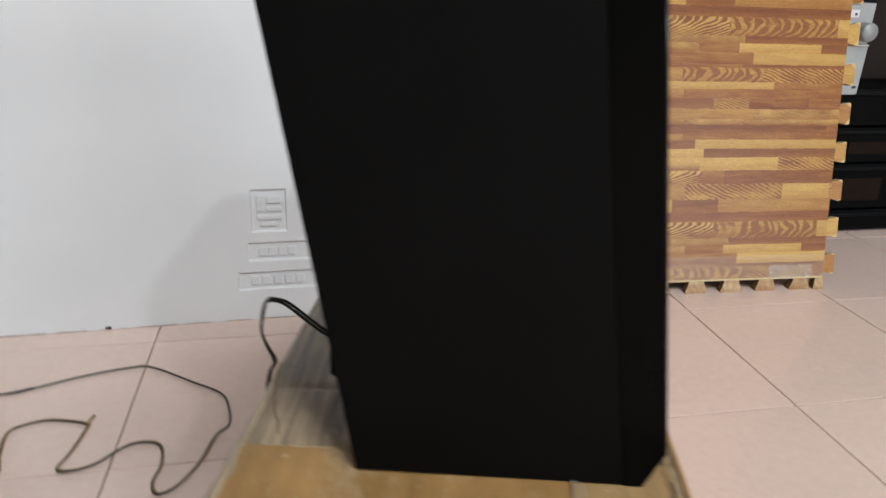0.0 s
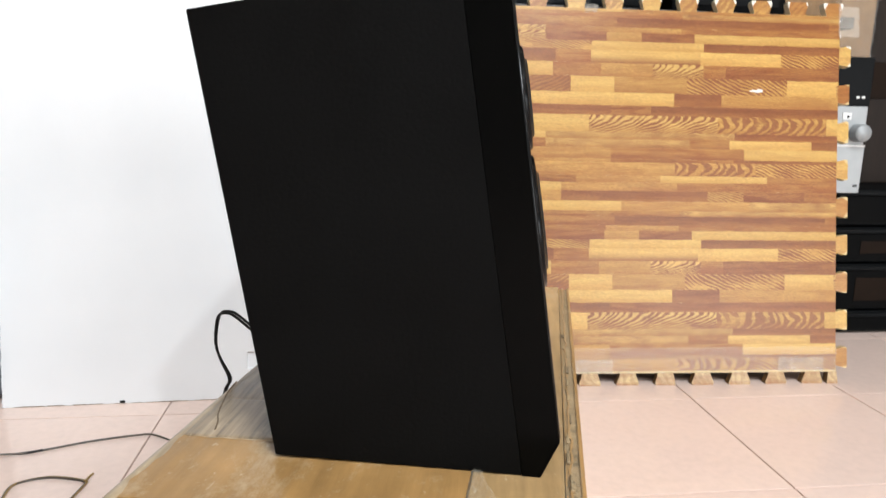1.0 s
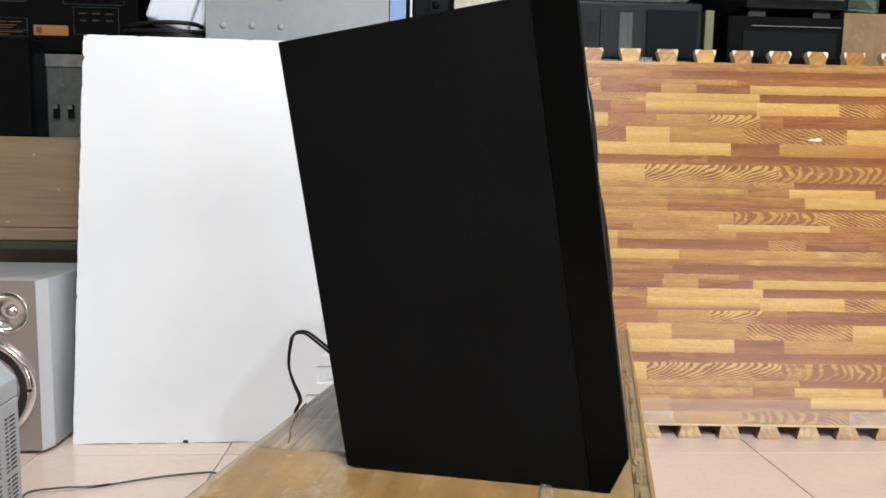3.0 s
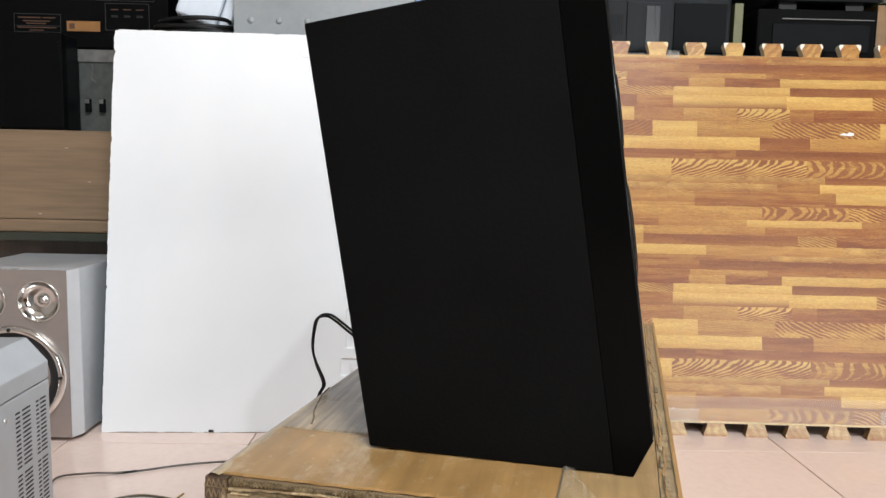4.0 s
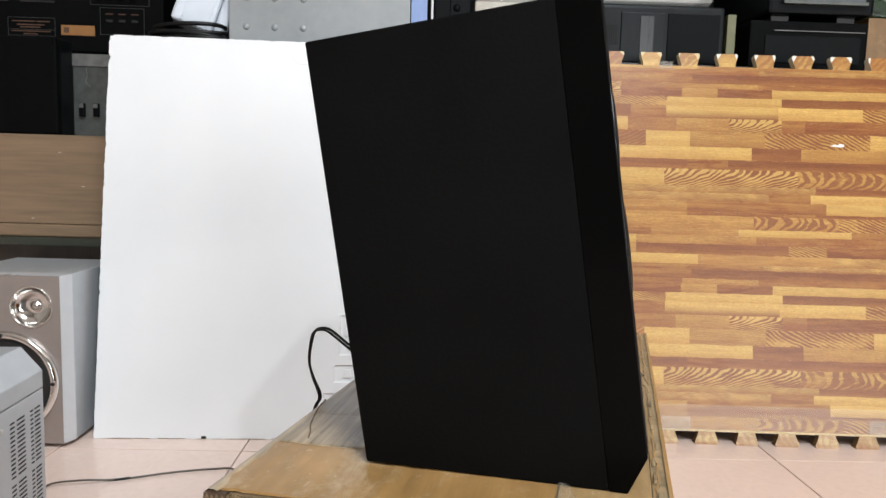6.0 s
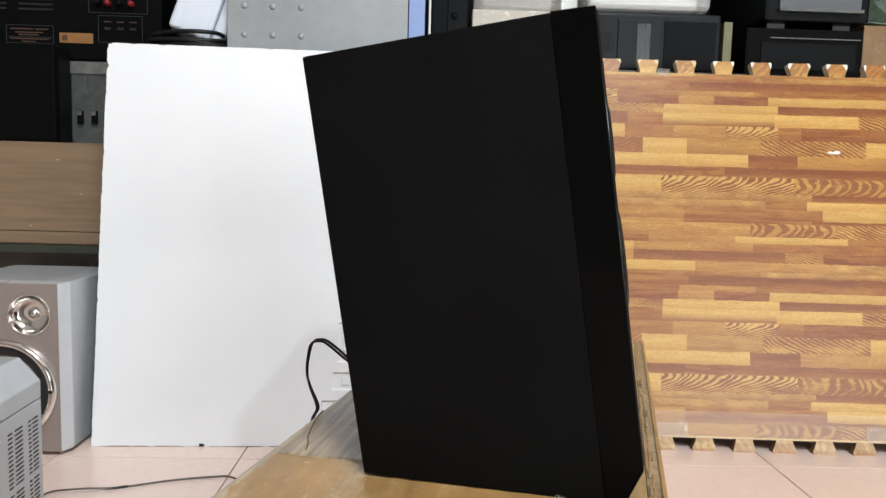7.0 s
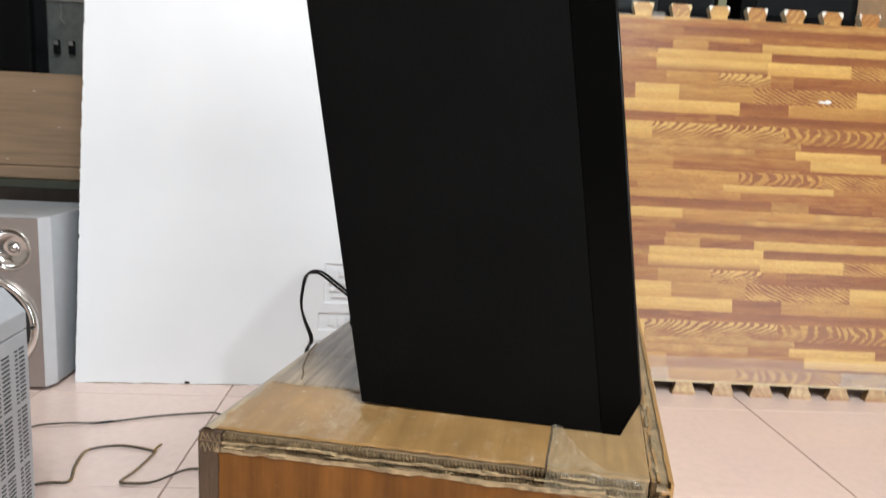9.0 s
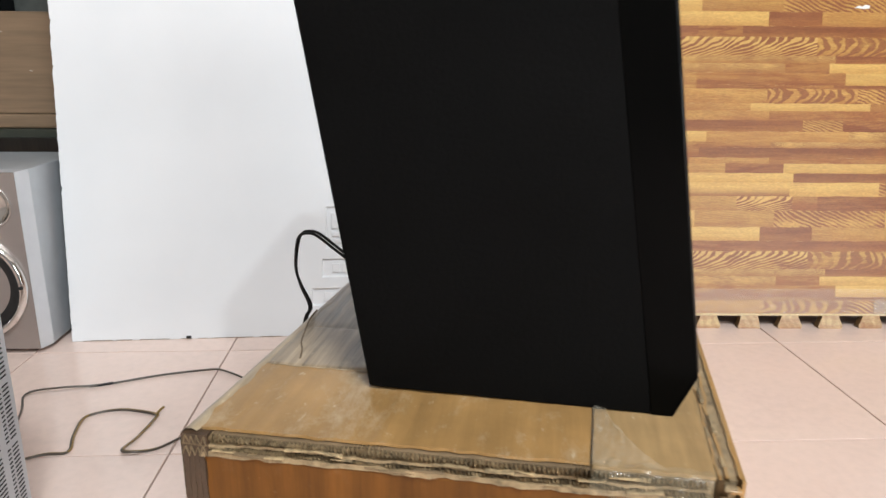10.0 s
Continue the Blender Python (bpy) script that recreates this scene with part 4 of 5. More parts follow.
    grid = [[bm.verts.new((L + (R - L) * i / 220, -0.0010 - 0.0016 * max(0.0, noise.noise(Vector((i * 0.45, j * 0.5, 4))) + 0.5 * noise.noise(Vector((i * 0.05, j * 0.15, 9)))), 0.0185 + 0.040 * j / 22)) for j in range(23)] for i in range(221)]
    for i in range(220):
        for j in range(22):
            bm.faces.new((grid[i][j], grid[i + 1][j], grid[i + 1][j + 1], grid[i][j + 1])).smooth = True
    part("tape_band", bm, "tape_thin", m, "clear tape along the lower edge")
    part("worn_edge", crumple(slab(L, R, -0.0007, 0.004, B - 0.0006, B + 0.0024, 0.0006, seg=1), 0.0006, 60), "raw_foam", m, "pale worn lower edge")

    def tape_bit(u0, u1, v0, v1, seed):
        bm = bmesh.new()
        n = 10
        pts = [[bm.verts.new((u0 + (u1 - u0) * i / n + 0.002 * noise.noise(Vector((i * 0.7, j * 0.5, seed))), -0.0010 - 0.004 * abs(noise.noise(Vector((i * 0.5, j * 0.6, seed + 3)))),
                              v0 + (v1 - v0) * j / n + 0.002 * noise.noise(Vector((i * 0.5, j * 0.7, seed + 6))))) for j in range(n + 1)] for i in range(n + 1)]
        for i in range(n):
            for j in range(n):
                bm.faces.new((pts[i][j], pts[i + 1][j], pts[i + 1][j + 1], pts[i][j + 1]))
        part("tape_bit", bm, "film_bit", m, "crumpled clear tape")

    tape_bit(-0.088, -0.068, 0.570, 0.583, 1.0)
    tape_bit(-0.210, -0.130, 0.020, 0.046, 2.0)
    tape_bit(-0.125, -0.040, 0.020, 0.040, 3.0)
    tape_bit(0.225, 0.300, 0.020, 0.042, 4.0)
    tape_bit(0.318, 0.352, 0.545, 0.592, 5.0)
    part("worn_chip", crumple(prism([(0.176, 0.4570), (0.181, 0.4590), (0.187, 0.4582), (0.1905, 0.4610), (0.197, 0.4602), (0.1965, 0.4560), (0.190, 0.4545), (0.184, 0.4550), (0.180, 0.4558)], 0.0014, 0.0052, 0.0005), 0.001, 120), "paper", m, "white torn patch in the print")


foam_mat()

# ---- silver loudspeaker on the floor ----
def silver_loudspeaker():
    s = thing("silver_loudspeaker", pose(-0.3150, 0.0, 0.0), "silver two-way loudspeaker with chrome rings standing on the tiles", "loudspeaker")
    w, h, d = 0.0815, 0.2390, 0.175
    part("cabinet", prism([(-w, 0.006), (w, 0.006), (w, h), (-w, h)], 0.0185, d, 0.0015), "silver", s)
    bm = bmesh.new()
    a = [bm.verts.new(p) for p in ((-w + 0.0078, 0, 0.006), (w - 0.0078, 0, 0.006), (w - 0.0078, 0, h - 0.0012), (-w + 0.0078, 0, h - 0.0012))]
    b = [bm.verts.new(p) for p in ((-w, 0.0180, 0.006), (w, 0.0180, 0.006), (w, 0.0180, h), (-w, 0.0180, h))]
    for i in range(4):
        j = (i + 1) % 4
        bm.faces.new((a[j], a[i], b[i], b[j]))
    bm.faces.new(b[::-1])
    bmesh.ops.recalc_face_normals(bm, faces=bm.faces[:])
    part("bevel_frame", bm, "silver_rim", s, "pale silver bevelled rim")
    # front panel with two round openings for the tweeter dishes
    bm = bmesh.new()
    rim = [(-w + 0.0080, 0.0063), (w - 0.0080, 0.0063), (w - 0.0080, h - 0.0015), (-w + 0.0080, h - 0.0015)]
    loops = [rim] + [[(x + 0.0272 * math.cos(2 * math.pi * k / 44), 0.1955 + 0.0272 * math.sin(2 * math.pi * k / 44)) for k in range(44)] for x in (-0.036, 0.036)]
    edges = []
    for pts in loops:
        vs = [bm.verts.new((x, -0.0004, z)) for x, z in pts]
        edges += [bm.edges.new((vs[i], vs[(i + 1) % len(vs)])) for i in range(len(vs))]
    bmesh.ops.triangle_fill(bm, use_beauty=True, use_dissolve=False, edges=edges)
    grown = bmesh.ops.extrude_face_region(bm, geom=bm.faces[:])
    bmesh.ops.translate(bm, vec=(0, 0.0095, 0), verts=[g for g in grown["geom"] if isinstance(g, bmesh.types.BMVert)])
    bmesh.ops.recalc_face_normals(bm, faces=bm.faces[:])
    part("front_panel", bm, "silver_front", s, "brushed silver front panel")
    for x in (-0.036, 0.036):
        dish = [(0.0285, -0.0005), (0.0288, -0.0020), (0.0276, -0.0030), (0.0262, -0.0012), (0.0245, 0.0030), (0.0215, 0.0066), (0.0170, 0.0090), (0.0115, 0.0104),
                (0.0065, 0.0108), (0.0050, 0.0088), (0.0030, 0.0070), (0.0, 0.0064)]
        part("horn", lathe(dish, (x, 0, 0.1955), steps=48), "chrome", s, "polished chrome tweeter dish")
    ring = part("woofer_ring", lathe([(0.0705, -0.0004), (0.0710, -0.0030), (0.0695, -0.0075), (0.0660, -0.0100), (0.0625, -0.0090), (0.0603, -0.0040), (0.0600, 0.0010)], (0, 0, 0.0915), steps=64), "chrome", s, "chrome woofer ring")
    part("woofer_cone", lathe([(0.0602, -0.0010), (0.0560, -0.0050), (0.0490, -0.0008), (0.0240, 0.0060), (0.0180, 0.0010), (0.0, -0.0030)], (0, 0, 0.0915), steps=48), "rubber", ring, "matt black woofer cone")
    for k in range(4):
        t = math.pi / 4 + k * math.pi / 2
        part("screw", lathe([(0.0026, -0.0060), (0.0024, -0.0076), (0.0, -0.0078)], (0.0657 * math.cos(t + 0.8), -0.0030, 0.0915 + 0.0657 * math.sin(t + 0.8)), steps=12), "slot", ring)
    for x in (-0.055, 0.055):
        for y in (0.03, 0.15):
            part("foot", lathe([(0.0, 0.0), (0.010, 0.0), (0.011, 0.0065), (0.0, 0.0065)], (x, y, 0), axis="z", steps=20), "rubber", s)


silver_loudspeaker()

# ---- silver slotted stereo unit ----
def slotted_appliance():
    s = thing("stereo_unit", pose(-0.072, -0.36, 0.0, 0, 0, 3.0), "silver-grey slotted metal stereo unit standing on the floor", "stereo")
    part("lid", prism([(0.0, 0.2008), (0.0, 0.2155), (-0.0165, 0.2350), (-0.24, 0.2350), (-0.256, 0.2155), (-0.256, 0.2008)], -0.26, 0.0, 0.0012), "silver", s)
    body = part("casing", prism([(0.0, 0.004), (0.0, 0.2000), (-0.256, 0.2000), (-0.256, 0.004)], -0.26, 0.0, 0.0012), "silver", s)
    for y0, y1 in ((-0.0158, -0.0069), (-0.0227, -0.0183), (-0.0434, -0.0316), (-0.0535, -0.0470)):
        for k in range(42):
            z = 0.1868 - 0.00362 * k - (0.0034 if k > 12 else 0) - (0.0034 if k > 25 else 0)
            part("slot", slab(-0.002, 0.0004, y0, y1, z - 0.00072, z + 0.00072, 0.0003, seg=1), "slot", body)
    part("screw", lathe([(0.0, 0.0014), (0.0019, 0.0011), (0.0023, -0.001)], (0, -0.067, 0.1868), axis="x", steps=16), "steel", body)
    for x in (-0.03, -0.226):
        for y in (-0.03, -0.23):
            part("foot", lathe([(0.0, 0.0), (0.012, 0.0), (0.013, 0.005), (0.0, 0.005)], (x, y, 0), axis="z", steps=18), "rubber", s)


slotted_appliance()

# ---- cord lying on the tiles ----
LAY = """-.150,-.300 -.182,-.172 -.200,-.122 -.164,-.113 -.125,-.100 -.067,-.077 -.016,-.064 .010,-.070 .060,-.106 .094,-.134 .105,-.163 .108,-.196 .096,-.215 .084,-.256 .068,-.288
.052,-.295 .045,-.278 .049,-.251 .041,-.220 .014,-.219 -.014,-.243 -.034,-.254 -.046,-.247 -.041,-.220 -.036,-.182 -.037,-.175 -.052,-.168 -.078,-.162 -.100,-.167 -.112,-.180 -.107,-.215 -.099,-.246
-.121,-.250 -.150,-.270"""
LAY = [tuple(float(c) for c in p.split(",")) for p in LAY.split()]
cord_thing = thing("floor_cable", pose(0, 0, 0), "thin black and ochre twin cable lying in loops on the tiles", "cable")
lifted = [Vector((x, y, 0.0020 + 0.006 * max(0.0, noise.noise(Vector((x * 30, y * 30, 2)))))) for x, y in LAY]
part("dark_conductor", cord(lifted, 0.00125, sides=7), "brown_cable", cord_thing)
part("ochre_conductor", cord([p + Vector((0.0011, 0.0012, 0.0003)) for p in lifted[12:]], 0.00095, sides=7), "gold", cord_thing, "ochre yellow conductor")
part("sleeve", cord([lifted[4] + Vector((-0.012, -0.003, 0.0002)), lifted[4], lifted[4] + Vector((0.012, 0.0045, 0.0002))], 0.0016, sides=8), "cable", cord_thing, "black shrink sleeve")
part("stripped_end", cord([(-0.037, -0.176, 0.003), (-0.0335, -0.171, 0.006), (-0.031, -0.166, 0.007)], 0.0013, sides=7), "gold", cord_thing)

# ---- low stand and equipment behind the polystyrene ----
stand = thing("low_stand", pose(0, 0, 0), "dark wooden low equipment stand", "stand")
part("top_board", slab(-1.40, -0.02, 0.176, 0.62, 0.2585, 0.2715, 0.002), "edge_green", stand, "greenish black edged top board")
part("front_panel", slab(-1.40, -0.02, 0.200, 0.218, 0.0, 0.2580, 0.001), "dark_wood", stand)
for x in (-1.40, -0.04):
    part("side_panel", slab(x, x + 0.018, 0.219, 0.60, 0.0, 0.2580, 0.001), "dark_wood", stand)
wood = thing("wooden_case", pose(0, 0, 0), "long pale brown veneered wooden case on the dark stand", "cabinet")
part("front", slab(-1.20, -0.04, 0.190, 0.204, 0.2925, 0.4330, 0.0012), "oak", wood)
part("plinth", slab(-1.20, -0.04, 0.184, 0.204, 0.2720, 0.2918, 0.003), "oak", wood, "paler lower moulding")
part("carcass", slab(-1.19, -0.05, 0.2045, 0.58, 0.2720, 0.4325, 0.002), "oak", wood)
for x, z in ((-0.335, 0.405), (-0.300, 0.352), (-0.38, 0.30)):
    part("scratch", slab(x, x + 0.0045, 0.1894, 0.1902, z, z + 0.0012, 0.0003), "beige", wood)

black_box = thing("grille_speaker", pose(0, 0, 0), "low black box with a fine grille on the wooden case", "speaker")
part("casing", prism([(-0.800, 0.4335), (-0.3365, 0.4335), (-0.3365, 0.5842), (-0.800, 0.5842)], 0.206, 0.2455, 0.002), "slate", black_box)
part("grille", slab(-0.795, -0.3353, 0.192, 0.2055, 0.4345, 0.5831, 0.003), "black", black_box, "fine black perforated grille")
for k in range(24):
    z = 0.440 + 0.0056 * k
    part("grille_hole", slab(-0.3353 - 0.006, -0.3353 - 0.003, 0.1912, 0.1922, z, z + 0.0022), "slate", black_box)

deck = thing("tape_deck", pose(0, 0, 0), "dusty dull silver deck with black knobs", "stereo")
part("casing", slab(-0.3394, 0.02, 0.25, 0.56, 0.4335, 0.5683, 0.003), "dull_silver", deck)
part("top_band", slab(-0.3394, 0.02, 0.2475, 0.2498, 0.5477, 0.5677, 0.0008), "dusty_metal", deck, "lighter metal strip")
part("lower_panel", slab(-0.3302, 0.02, 0.2470, 0.2498, 0.4340, 0.4677, 0.0008), "dull_silver", deck)
for x in (-0.3215, -0.2985, -0.2755):
    lever = part("lever", slab(x - 0.0042, x + 0.0042, 0.2400, 0.2472, 0.4660, 0.4880, 0.0012), "black_plastic", deck)
    part("lever_cap", slab(x - 0.0030, x + 0.0038, 0.2380, 0.2398, 0.4800, 0.4870, 0.0008), "dusty_metal", lever, "worn pale lever tip")
for (xa, za), (xb, zb) in (((-0.3165, 0.5450), (-0.3150, 0.5330)), ((-0.3150, 0.5330), (-0.3185, 0.5230)), ((-0.3185, 0.5230), (-0.3110, 0.5150))):
    part("scratch", cord([(xa, 0.2497, za), (xb, 0.2497, zb)], 0.0007, sides=5, n=2), "dusty_metal", deck, "pale scratch")

def receiver():
    Y = 0.26
    r = thing("receiver", pose(0, 0, 0), "black amplifier seen from its terminal side on the silver deck", "stereo")
    part("casing", slab(-0.780, -0.1944, Y + 0.002, 0.55, 0.5708, 0.745, 0.002), "black", r)
    part("rear_panel", slab(-0.776, -0.1966, Y, Y + 0.0018, 0.5730, 0.742, 0.0006), "black", r)

    def outline(x0, x1, z0, z1, ink, t=0.0006):
        bm = slab(x0, x1, Y - 0.0006, Y - 0.0001, z1 - t, z1)
        for q in ((x0, x1, z0, z0 + t), (x0, x0 + t, z0, z1), (x1 - t, x1, z0, z1)):
            slab(q[0], q[1], Y - 0.0006, Y - 0.0001, q[2], q[3], 0, bm)
        return part("printed_frame", bm, ink, r)

    outline(-0.4463, -0.3699, 0.5959, 0.6254, "grey_ink")
    part("printed_line", slab(-0.4463, -0.3699, Y - 0.0006, Y - 0.0001, 0.6057, 0.6064), "grey_ink", r)
    for x0, x1, z in ((-0.4397, -0.4027, 0.6183), (-0.3994, -0.3787, 0.6183), (-0.4321, -0.3874, 0.6128), (-0.4266, -0.3939, 0.6090), (-0.4408, -0.3776, 0.6025), (-0.4212, -0.3983, 0.5981)):
        part("print_bar", slab(x0, x1, Y - 0.0006, Y - 0.0001, z, z + 0.0018), "copper_ink", r)
    part("sticker", slab(-0.3601, -0.3056, Y - 0.0008, Y - 0.0001, 0.5987, 0.6150, 0.0002), "orange", r, "orange paper sticker")
    part("sticker_mark", slab(-0.3558, -0.3470, Y - 0.0012, Y - 0.0009, 0.6025, 0.6112), "copper_ink", r)
    outline(-0.2969, -0.2249, 0.6014, 0.6450, "grey_ink")
    outline(-0.3121, -0.2162, 0.6488, 0.6864, "grey_ink")
    for x in (-0.2816, -0.2609, -0.2402):
        part("jack", slab(x - 0.005, x + 0.005, Y - 0.0015, Y - 0.0001, 0.6221, 0.6259, 0.0004), "slot", r)
        part("print_bar", slab(x - 0.006, x + 0.006, Y - 0.0006, Y - 0.0001, 0.6341, 0.6357), "copper_ink", r)
    for x, m in ((-0.2947, "black_plastic"), (-0.2783, "red"), (-0.2593, "black_plastic"), (-0.2402, "red")):
        part("terminal", lathe([(0.0, -0.013), (0.0044, -0.012), (0.0048, -0.003), (0.0040, 0.0)], (x, Y, 0.6635), steps=18), m, r)
        part("terminal_post", slab(x - 0.004, x + 0.004, Y - 0.006, Y, 0.6744, 0.6821, 0.001), "steel", r)
    for g in range(2):
        for k in range(4):
            x = -0.50 + 0.075 * g
            part("vent", slab(x, x + 0.055, Y - 0.0008, Y - 0.0001, 0.650 + 0.008 * k, 0.6525 + 0.008 * k), "slot", r)


receiver()

# ---- shelf behind the sheet and the mat ----
rack = thing("shelf_rack", pose(0, 0, 0), "dark shelf rack carrying second-hand equipment", "shelf")
part("shelf_board", slab(-0.165, 1.060, 0.178, 0.62, 0.553, 0.571, 0.001), "dark_wood", rack)
# black backing added in place of the dark depth behind the equipment
part("dark_backing", slab(-1.45, 1.90, 0.640, 0.655, 0.0, 1.60, 0.001), "black", rack)
for x in (0.05, 1.030):
    part("upright", slab(x, x + 0.018, 0.222, 0.62, 0.0, 0.5525, 0.001), "dark_wood", rack)
# out of view; an added shelf above the equipment
part("upper_shelf", slab(-1.45, 1.90, 0.30, 0.6395, 1.05, 1.07, 0.001), "dark_wood", rack)

adapter = thing("white_adapter", pose(-0.1217, 0.20, 0.5715, 0, 0, 14) @ pose(0, 0, 0.034, 0, 19, 0), "white plastic adapter box tilted on a coiled black cable", "adapter")
part("body", slab(-0.040, 0.024, -0.005, 0.055, 0.0, 0.115, 0.007, seg=3), "white_plastic", adapter)
part("side_shell", slab(0.0245, 0.045, -0.001, 0.052, 0.0, 0.113, 0.007, seg=3), "white_plastic", adapter)
for x in (-0.026, 0.014):
    part("rib", slab(x, x + 0.0025, -0.0062, -0.0045, 0.004, 0.110, 0.0006), "white_plastic", adapter)
coil = thing("cable_coil", pose(-0.1317, 0.185, 0.5715), "coiled black mains cable", "cable")
for k in range(5):
    pts = [(0.068 * math.cos(a) * (1 - 0.05 * k), 0.020 + 0.032 * math.sin(a), 0.0040 + 0.0066 * k + 0.0035 * math.sin(a + 2.1 * k) + 0.0035) for a in [2 * math.pi * i / 14 for i in range(15)]]
    part("loop", cord(pts, 0.0033, sides=8, n=4), "cable", coil)

grey = thing("grey_metal_case", pose(0, 0, 0), "grey painted metal equipment case with pressed dimples", "case")
part("casing", slab(-0.0672, 0.2142, 0.19, 0.55, 0.5715, 0.80, 0.0015), "grey_metal", grey)
for i, x in enumerate((-0.0405, 0.0036, 0.0478)):
    for z in (0.6087, 0.6524, 0.6960):
        part("dimple", lathe([(0.0052, 0.0), (0.0045, -0.0010), (0.0032, -0.0020), (0.0016, -0.0025), (0.0, -0.0026)], (x, 0.1898, z), steps=24), "grey_metal", grey)
part("blue_stripe", slab(0.2157, 0.2409, 0.191, 0.50, 0.5715, 0.82, 0.001), "blue", None)
tagged(bpy.data.objects["blue_stripe"], "upright pale blue box spine", "box").name = "blue_box"
sheet = part("paper_wad", slab(0.2471, 0.2505, 0.195, 0.45, 0.5715, 0.74, 0.001), "paper")
tagged(sheet, "upright stack of white paper", "paper")
tower = thing("black_case", pose(0, 0, 0), "narrow black plastic equipment case on edge", "case")
part("casing", slab(0.2525, 0.3077, 0.192, 0.50, 0.5715, 0.80, 0.002), "black_plastic", tower)
part("bezel", slab(0.2769, 0.3077, 0.1895, 0.1918, 0.572, 0.80, 0.001), "slate", tower)
part("screw", lathe([(0.0, -0.0030), (0.0045, -0.0025), (0.0060, 0.0)], (0.2871, 0.1893, 0.6478), steps=18), "black_plastic", tower)
carton2 = thing("beige_box", pose(0, 0, 0), "open beige cardboard box", "box")
part("body", slab(0.3159, 0.4761, 0.192, 0.40, 0.5715, 0.6601, 0.0015), "beige", carton2)
bag = part("plastic_bag", crumple(slab(0.3272, 0.4433, 0.20, 0.38, 0.6606, 0.74, 0.012, seg=3), 0.004, 30), "film")
tagged(bag, "clear plastic bag on the beige box", "bag")
X0W, X1W = 0.3176, 0.4608
wrap = bmesh.new()
grid = [[wrap.verts.new((a, 0.1885 - 0.004 * abs(noise.noise(Vector((i * 0.3, j * 0.35, 2)))) - 0.002 * abs(noise.noise(Vector((i * 0.9, j * 0.2, 7)))), 0.585 + 0.125 * j / 24)) for j in range(25)] for i, a in enumerate([X0W + (X1W - X0W) * k / 30 for k in range(31)])]
for i in range(30):
    for j in range(24):
        wrap.faces.new((grid[i][j], grid[i + 1][j], grid[i + 1][j + 1], grid[i][j + 1]))
part("wrap", wrap, "film_bit", bag, "crinkled clear film")
for k in range(5):
    part("bagged_sheet", slab(0.3375 + 0.021 * k, 0.3498 + 0.021 * k, 0.215, 0.36, 0.004 + 0.6606, 0.73, 0.001), "dull_silver" if k % 2 else "dusty_metal", bag)
white_pot = part("white_bottle", lathe([(0.0, 0.0), (0.011, 0.0), (0.0125, 0.004), (0.0125, 0.085), (0.010, 0.097), (0.0, 0.099)], (0.4738, 0.225, 0.5715), axis="z", steps=28), "white_plastic")
tagged(white_pot, "white plastic bottle on the shelf", "bottle")
label_card = part("white_card", slab(0.4689, 0.4959, 0.262, 0.268, 0.5715, 0.700, 0.001), "paper")
tagged(label_card, "upright white card on the shelf", "card")

printer = thing("printer", pose(0, 0, 0), "dark slate plastic printer with vent slots", "printer")
part("body", slab(0.4900, 0.7220, 0.212, 0.50, 0.5715, 0.6690, 0.006, seg=3), "printer_grey", printer)
part("panel", slab(0.5530, 0.6250, 0.2100, 0.2118, 0.578, 0.6560, 0.001), "printer_grey", printer)
part("panel", slab(0.6290, 0.7140, 0.2100, 0.2118, 0.578, 0.6560, 0.001), "black_plastic", printer)
for k in range(5):
    part("vent", slab(0.5330 + 0.0034 * k, 0.5346 + 0.0034 * k, 0.2108, 0.2122, 0.605, 0.6360), "slot", printer)
part("glass_band", slab(0.5840, 0.6060, 0.2090, 0.2099, 0.585, 0.6500, 0.0004), "slate_light", printer)
part("grille", slab(0.4930, 0.5180, 0.2100, 0.2118, 0.585, 0.66, 0.0005), "black", printer)
for k in range(9):
    part("slat", slab(0.4940, 0.5170, 0.2088, 0.2099, 0.588 + 0.0075 * k, 0.5905 + 0.0075 * k), "amber", printer)
bag2 = part("bubble_bag", crumple(slab(0.500, 0.705, 0.215, 0.45, 0.6710, 0.760, 0.016, seg=4), 0.006, 24, 4.0), "film")
tagged(bag2, "crumpled clear plastic bag on the printer", "bag")
part("foam_wrap", crumple(slab(0.512, 0.690, 0.235, 0.44, 0.6780, 0.740, 0.012, seg=3), 0.004, 30, 9.0), "paper", bag2)
strip = part("olive_board", slab(0.7265, 0.7405, 0.212, 0.40, 0.5715, 0.6580, 0.0008), "olive")
tagged(strip, "thin olive board standing on edge", "board")

player = thing("black_player", pose(0, 0, 0), "black player with a thin bright trim line", "stereo")
part("casing", slab(0.7650, 0.9600, 0.214, 0.52, 0.5715, 0.6520, 0.004), "black", player)
part("trim", slab(0.8040, 0.9540, 0.2115, 0.2138, 0.6352, 0.6368, 0.0005), "dusty_metal", player, "thin bright metal trim line")
part("drawer", slab(0.7900, 0.9480, 0.2122, 0.2138, 0.585, 0.6280, 0.0008), "black_plastic", player)
monitor = thing("small_monitor", pose(0, 0, 0), "black device with a grey screen on the player", "monitor")
part("casing", slab(0.7900, 0.9630, 0.208, 0.44, 0.6625, 0.800, 0.006), "slate", monitor)
part("screen", slab(0.8120, 0.9460, 0.2045, 0.2078, 0.6820, 0.790, 0.001), "screen_grey", monitor, "pale grey screen")
part("screen_lip", slab(0.8100, 0.9480, 0.1990, 0.2076, 0.6760, 0.6815, 0.001), "dull_silver", monitor)
for x in (0.82, 0.93):
    part("foot", slab(x - 0.015, x + 0.015, 0.23, 0.42, 0.6522, 0.6640, 0.001), "rubber", monitor)
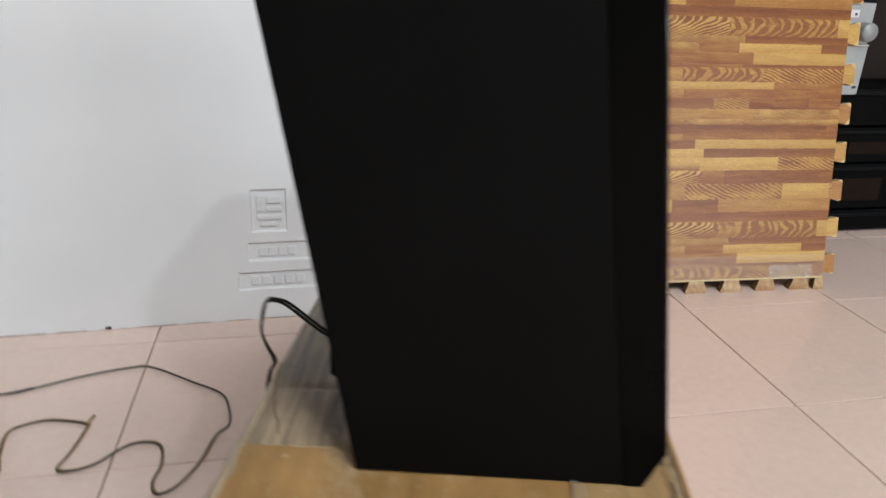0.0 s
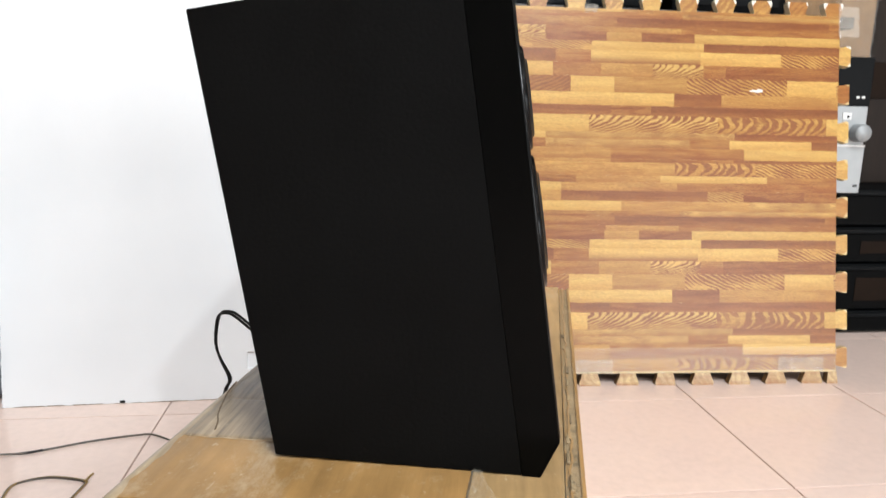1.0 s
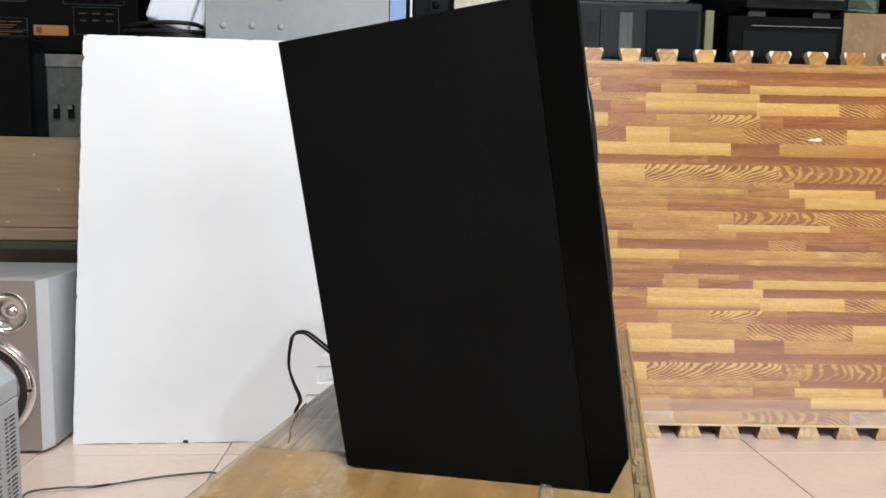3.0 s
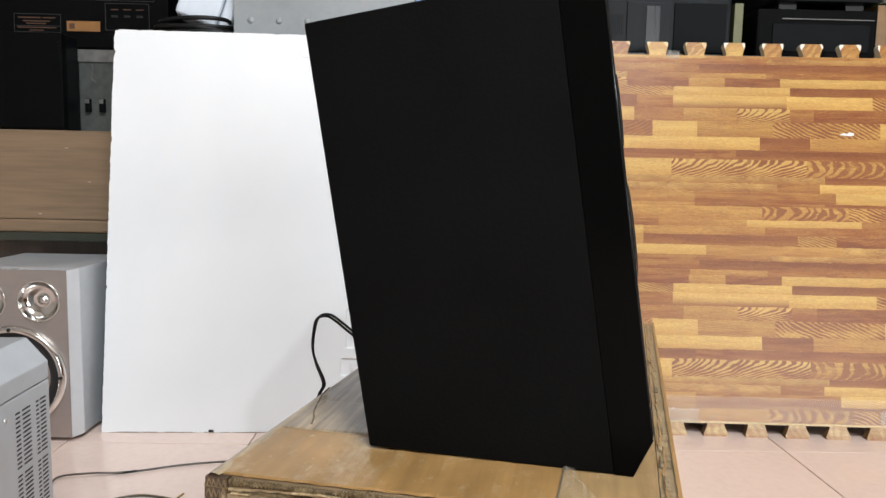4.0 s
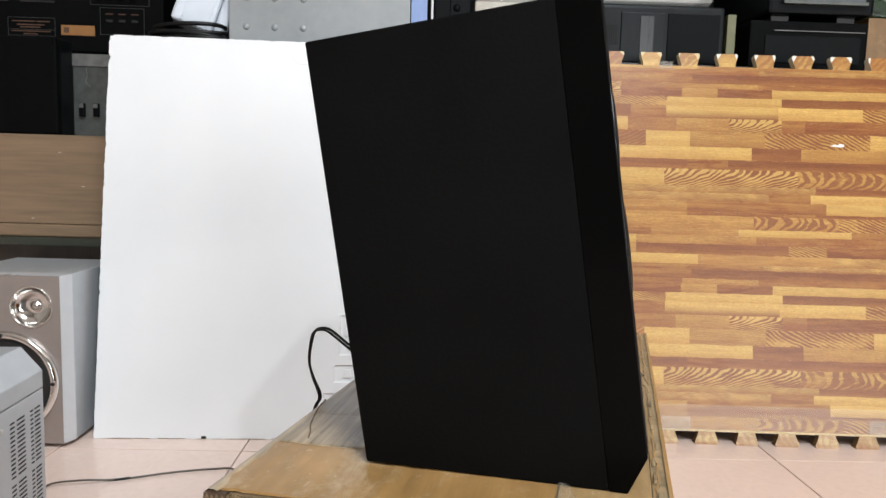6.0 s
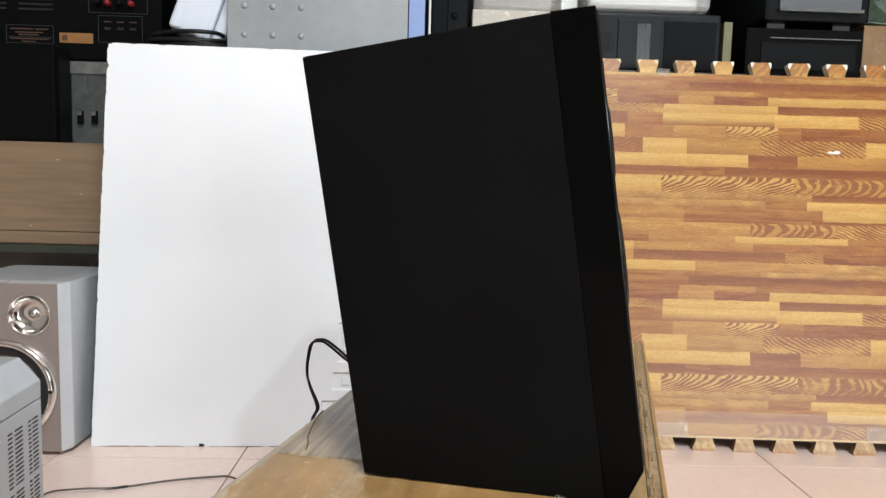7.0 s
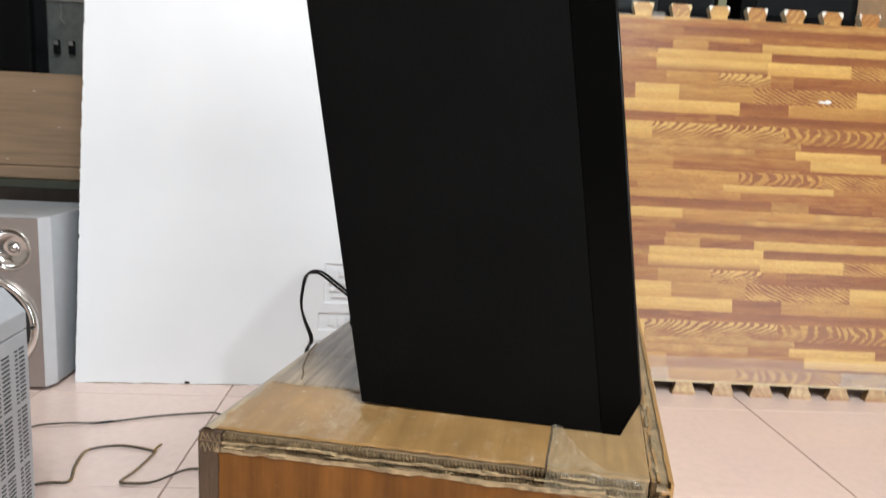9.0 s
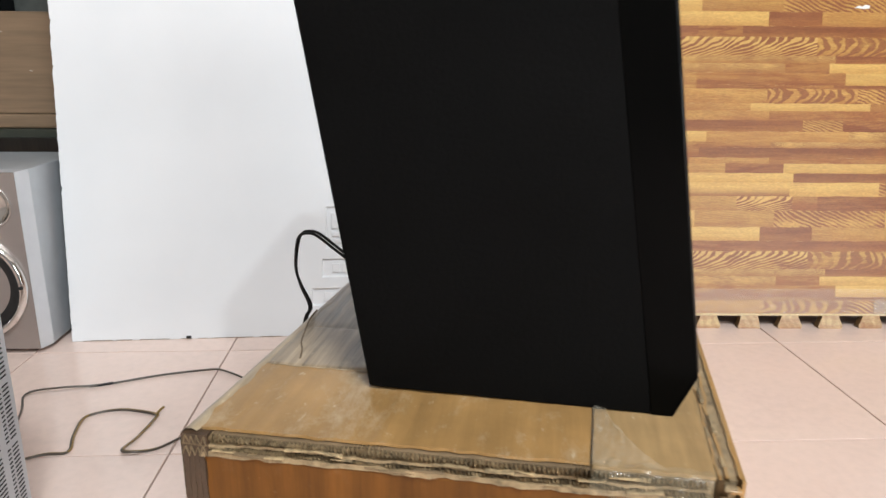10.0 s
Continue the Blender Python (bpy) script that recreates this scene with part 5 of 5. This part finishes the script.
foil = part("green_bag", crumple(slab(0.968, 1.050, 0.26, 0.40, 0.6665, 0.740, 0.012, seg=5), 0.009, 34, 2.0), "green")
tagged(foil, "crumpled green plastic bag", "bag")
shipping = thing("shipping_carton", pose(0, 0, 0), "taped brown shipping carton", "box")
part("body", slab(0.9640, 1.1250, 0.222, 0.48, 0.5715, 0.6630, 0.002), "kraft_shaded", shipping)
part("flap", slab(1.0620, 1.1260, 0.2190, 0.2218, 0.5130, 0.6600, 0.0008), "kraft_shaded", shipping)
film = bmesh.new()
grid = [[film.verts.new((1.050 + 0.077 * i / 30 + 0.003 * noise.noise(Vector((i * 0.4, j * 0.3, 1))), 0.2175 - 0.006 * abs(noise.noise(Vector((i * 0.22, j * 0.35, 6)))), 0.512 + 0.130 * j / 40)) for j in range(41)] for i in range(31)]
for i in range(30):
    for j in range(40):
        film.faces.new((grid[i][j], grid[i + 1][j], grid[i + 1][j + 1], grid[i][j + 1]))
part("tape", film, "tape_thin", shipping, "wrinkled clear tape")

grey_amp = thing("grey_amplifier", pose(0, 0, 0), "pale grey amplifier with a round knob", "stereo")
part("casing", slab(1.062, 1.1330, 0.214, 0.50, 0.2815, 0.4310, 0.0015), "silver_dim", grey_amp)
part("upper_panel", slab(1.062, 1.1300, 0.2112, 0.2138, 0.3660, 0.4300, 0.0006), "silver_dim", grey_amp)
part("lower_panel", slab(1.062, 1.1330, 0.2100, 0.2138, 0.2830, 0.3620, 0.0006), "silver_dim", grey_amp)
part("trim", slab(1.062, 1.1335, 0.2090, 0.2138, 0.3625, 0.3655, 0.0004), "steel", grey_amp)
part("knob", lathe([(0.0, -0.020), (0.0140, -0.019), (0.0150, -0.016), (0.0150, 0.0)], (1.1150, 0.2110, 0.3860), steps=32), "grey_metal", grey_amp, "round grey knob")
part("indicator", slab(1.0850, 1.1010, 0.2098, 0.2111, 0.4080, 0.4200, 0.0004), "paper", grey_amp)
part("print_bar", slab(1.0930, 1.0970, 0.2093, 0.2097, 0.4110, 0.4150), "slate", grey_amp)
part("print_bar", slab(1.1200, 1.1280, 0.2093, 0.2099, 0.2930, 0.2970), "grey_ink", grey_amp)
dark_unit = thing("dark_tuner", pose(0, 0, 0), "dark grey tuner on the pale amplifier", "stereo")
part("casing", slab(1.055, 1.1350, 0.214, 0.50, 0.4315, 0.5125, 0.002), "slate", dark_unit)
for x in (1.108, 1.118):
    part("print_bar", slab(x, x + 0.006, 0.2132, 0.2139, 0.444, 0.448), "paper", dark_unit)


def stack_unit(z0, z1, y, amber):
    s = thing("black_hifi_unit", pose(0, 0, 0), "black hi-fi unit in a floor stack", "stereo", "stacked black units")
    part("casing", slab(1.0500, 1.620, y + 0.004, 0.60, z0 + 0.004, z1, 0.003), "black_plastic", s)
    part("face", slab(1.1450, 1.610, y, y + 0.0038, z0 + 0.010, z1 - 0.012, 0.001), "black", s)
    part("edge", slab(1.1450, 1.612, y - 0.004, y + 0.0038, z1 - 0.011, z1 - 0.002, 0.002), "slate", s)
    if amber:
        part("window", slab(1.2050, 1.300, y - 0.0012, y - 0.0002, z0 + 0.022, z1 - 0.026, 0.0004), "amber", s, "dim amber display window")
    for x in (1.08, 1.58):
        part("foot", slab(x - 0.012, x + 0.012, y + 0.03, y + 0.06, z0, z0 + 0.0038, 0.001), "rubber", s)


stack_unit(0.0, 0.0450, 0.278, False)
stack_unit(0.0450, 0.1380, 0.278, True)
stack_unit(0.1380, 0.2090, 0.278, True)
stack_unit(0.2090, 0.2810, 0.278, False)
side_board = thing("brown_cabinet", pose(0, 0, 0), "reddish brown wooden cabinet, darkened in its colour for the shade", "cabinet")
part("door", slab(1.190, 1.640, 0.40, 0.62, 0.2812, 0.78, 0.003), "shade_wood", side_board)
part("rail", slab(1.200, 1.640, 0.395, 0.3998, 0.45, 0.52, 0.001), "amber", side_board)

# ---- floor tiles ----
tile_mesh = bpy.data.meshes.new("tile")
tile_bm = slab(0, T - 0.0018, 0, T - 0.0018, -0.0100, 0.0, 0.0004, seg=1)
tile_bm.normal_update()
tile_bm.to_mesh(tile_mesh)
tile_bm.free()
tile_mesh.materials.append(M["tile"])
rest = None
for i in range(round((X1 - X0) / T)):
    for j in range(round((Y1 - Y0) / T)):
        if j < 6 or i >= 20:  # the far end of the room: joined
            rest = slab(X0 + i * T + 0.0009, X0 + (i + 1) * T - 0.0009, Y0 + j * T + 0.0009, Y0 + (j + 1) * T - 0.0009, -0.01, -0.0002, 0, rest)
            continue
        t = new("tile", tile_mesh)
        t.location = (X0 + i * T + 0.0009, Y0 + j * T + 0.0009, 0.0004 * (random.random() - 1.0))
        t.parent = floor
tagged(part("far_tiles", rest, "tile", floor), kind="stuff")
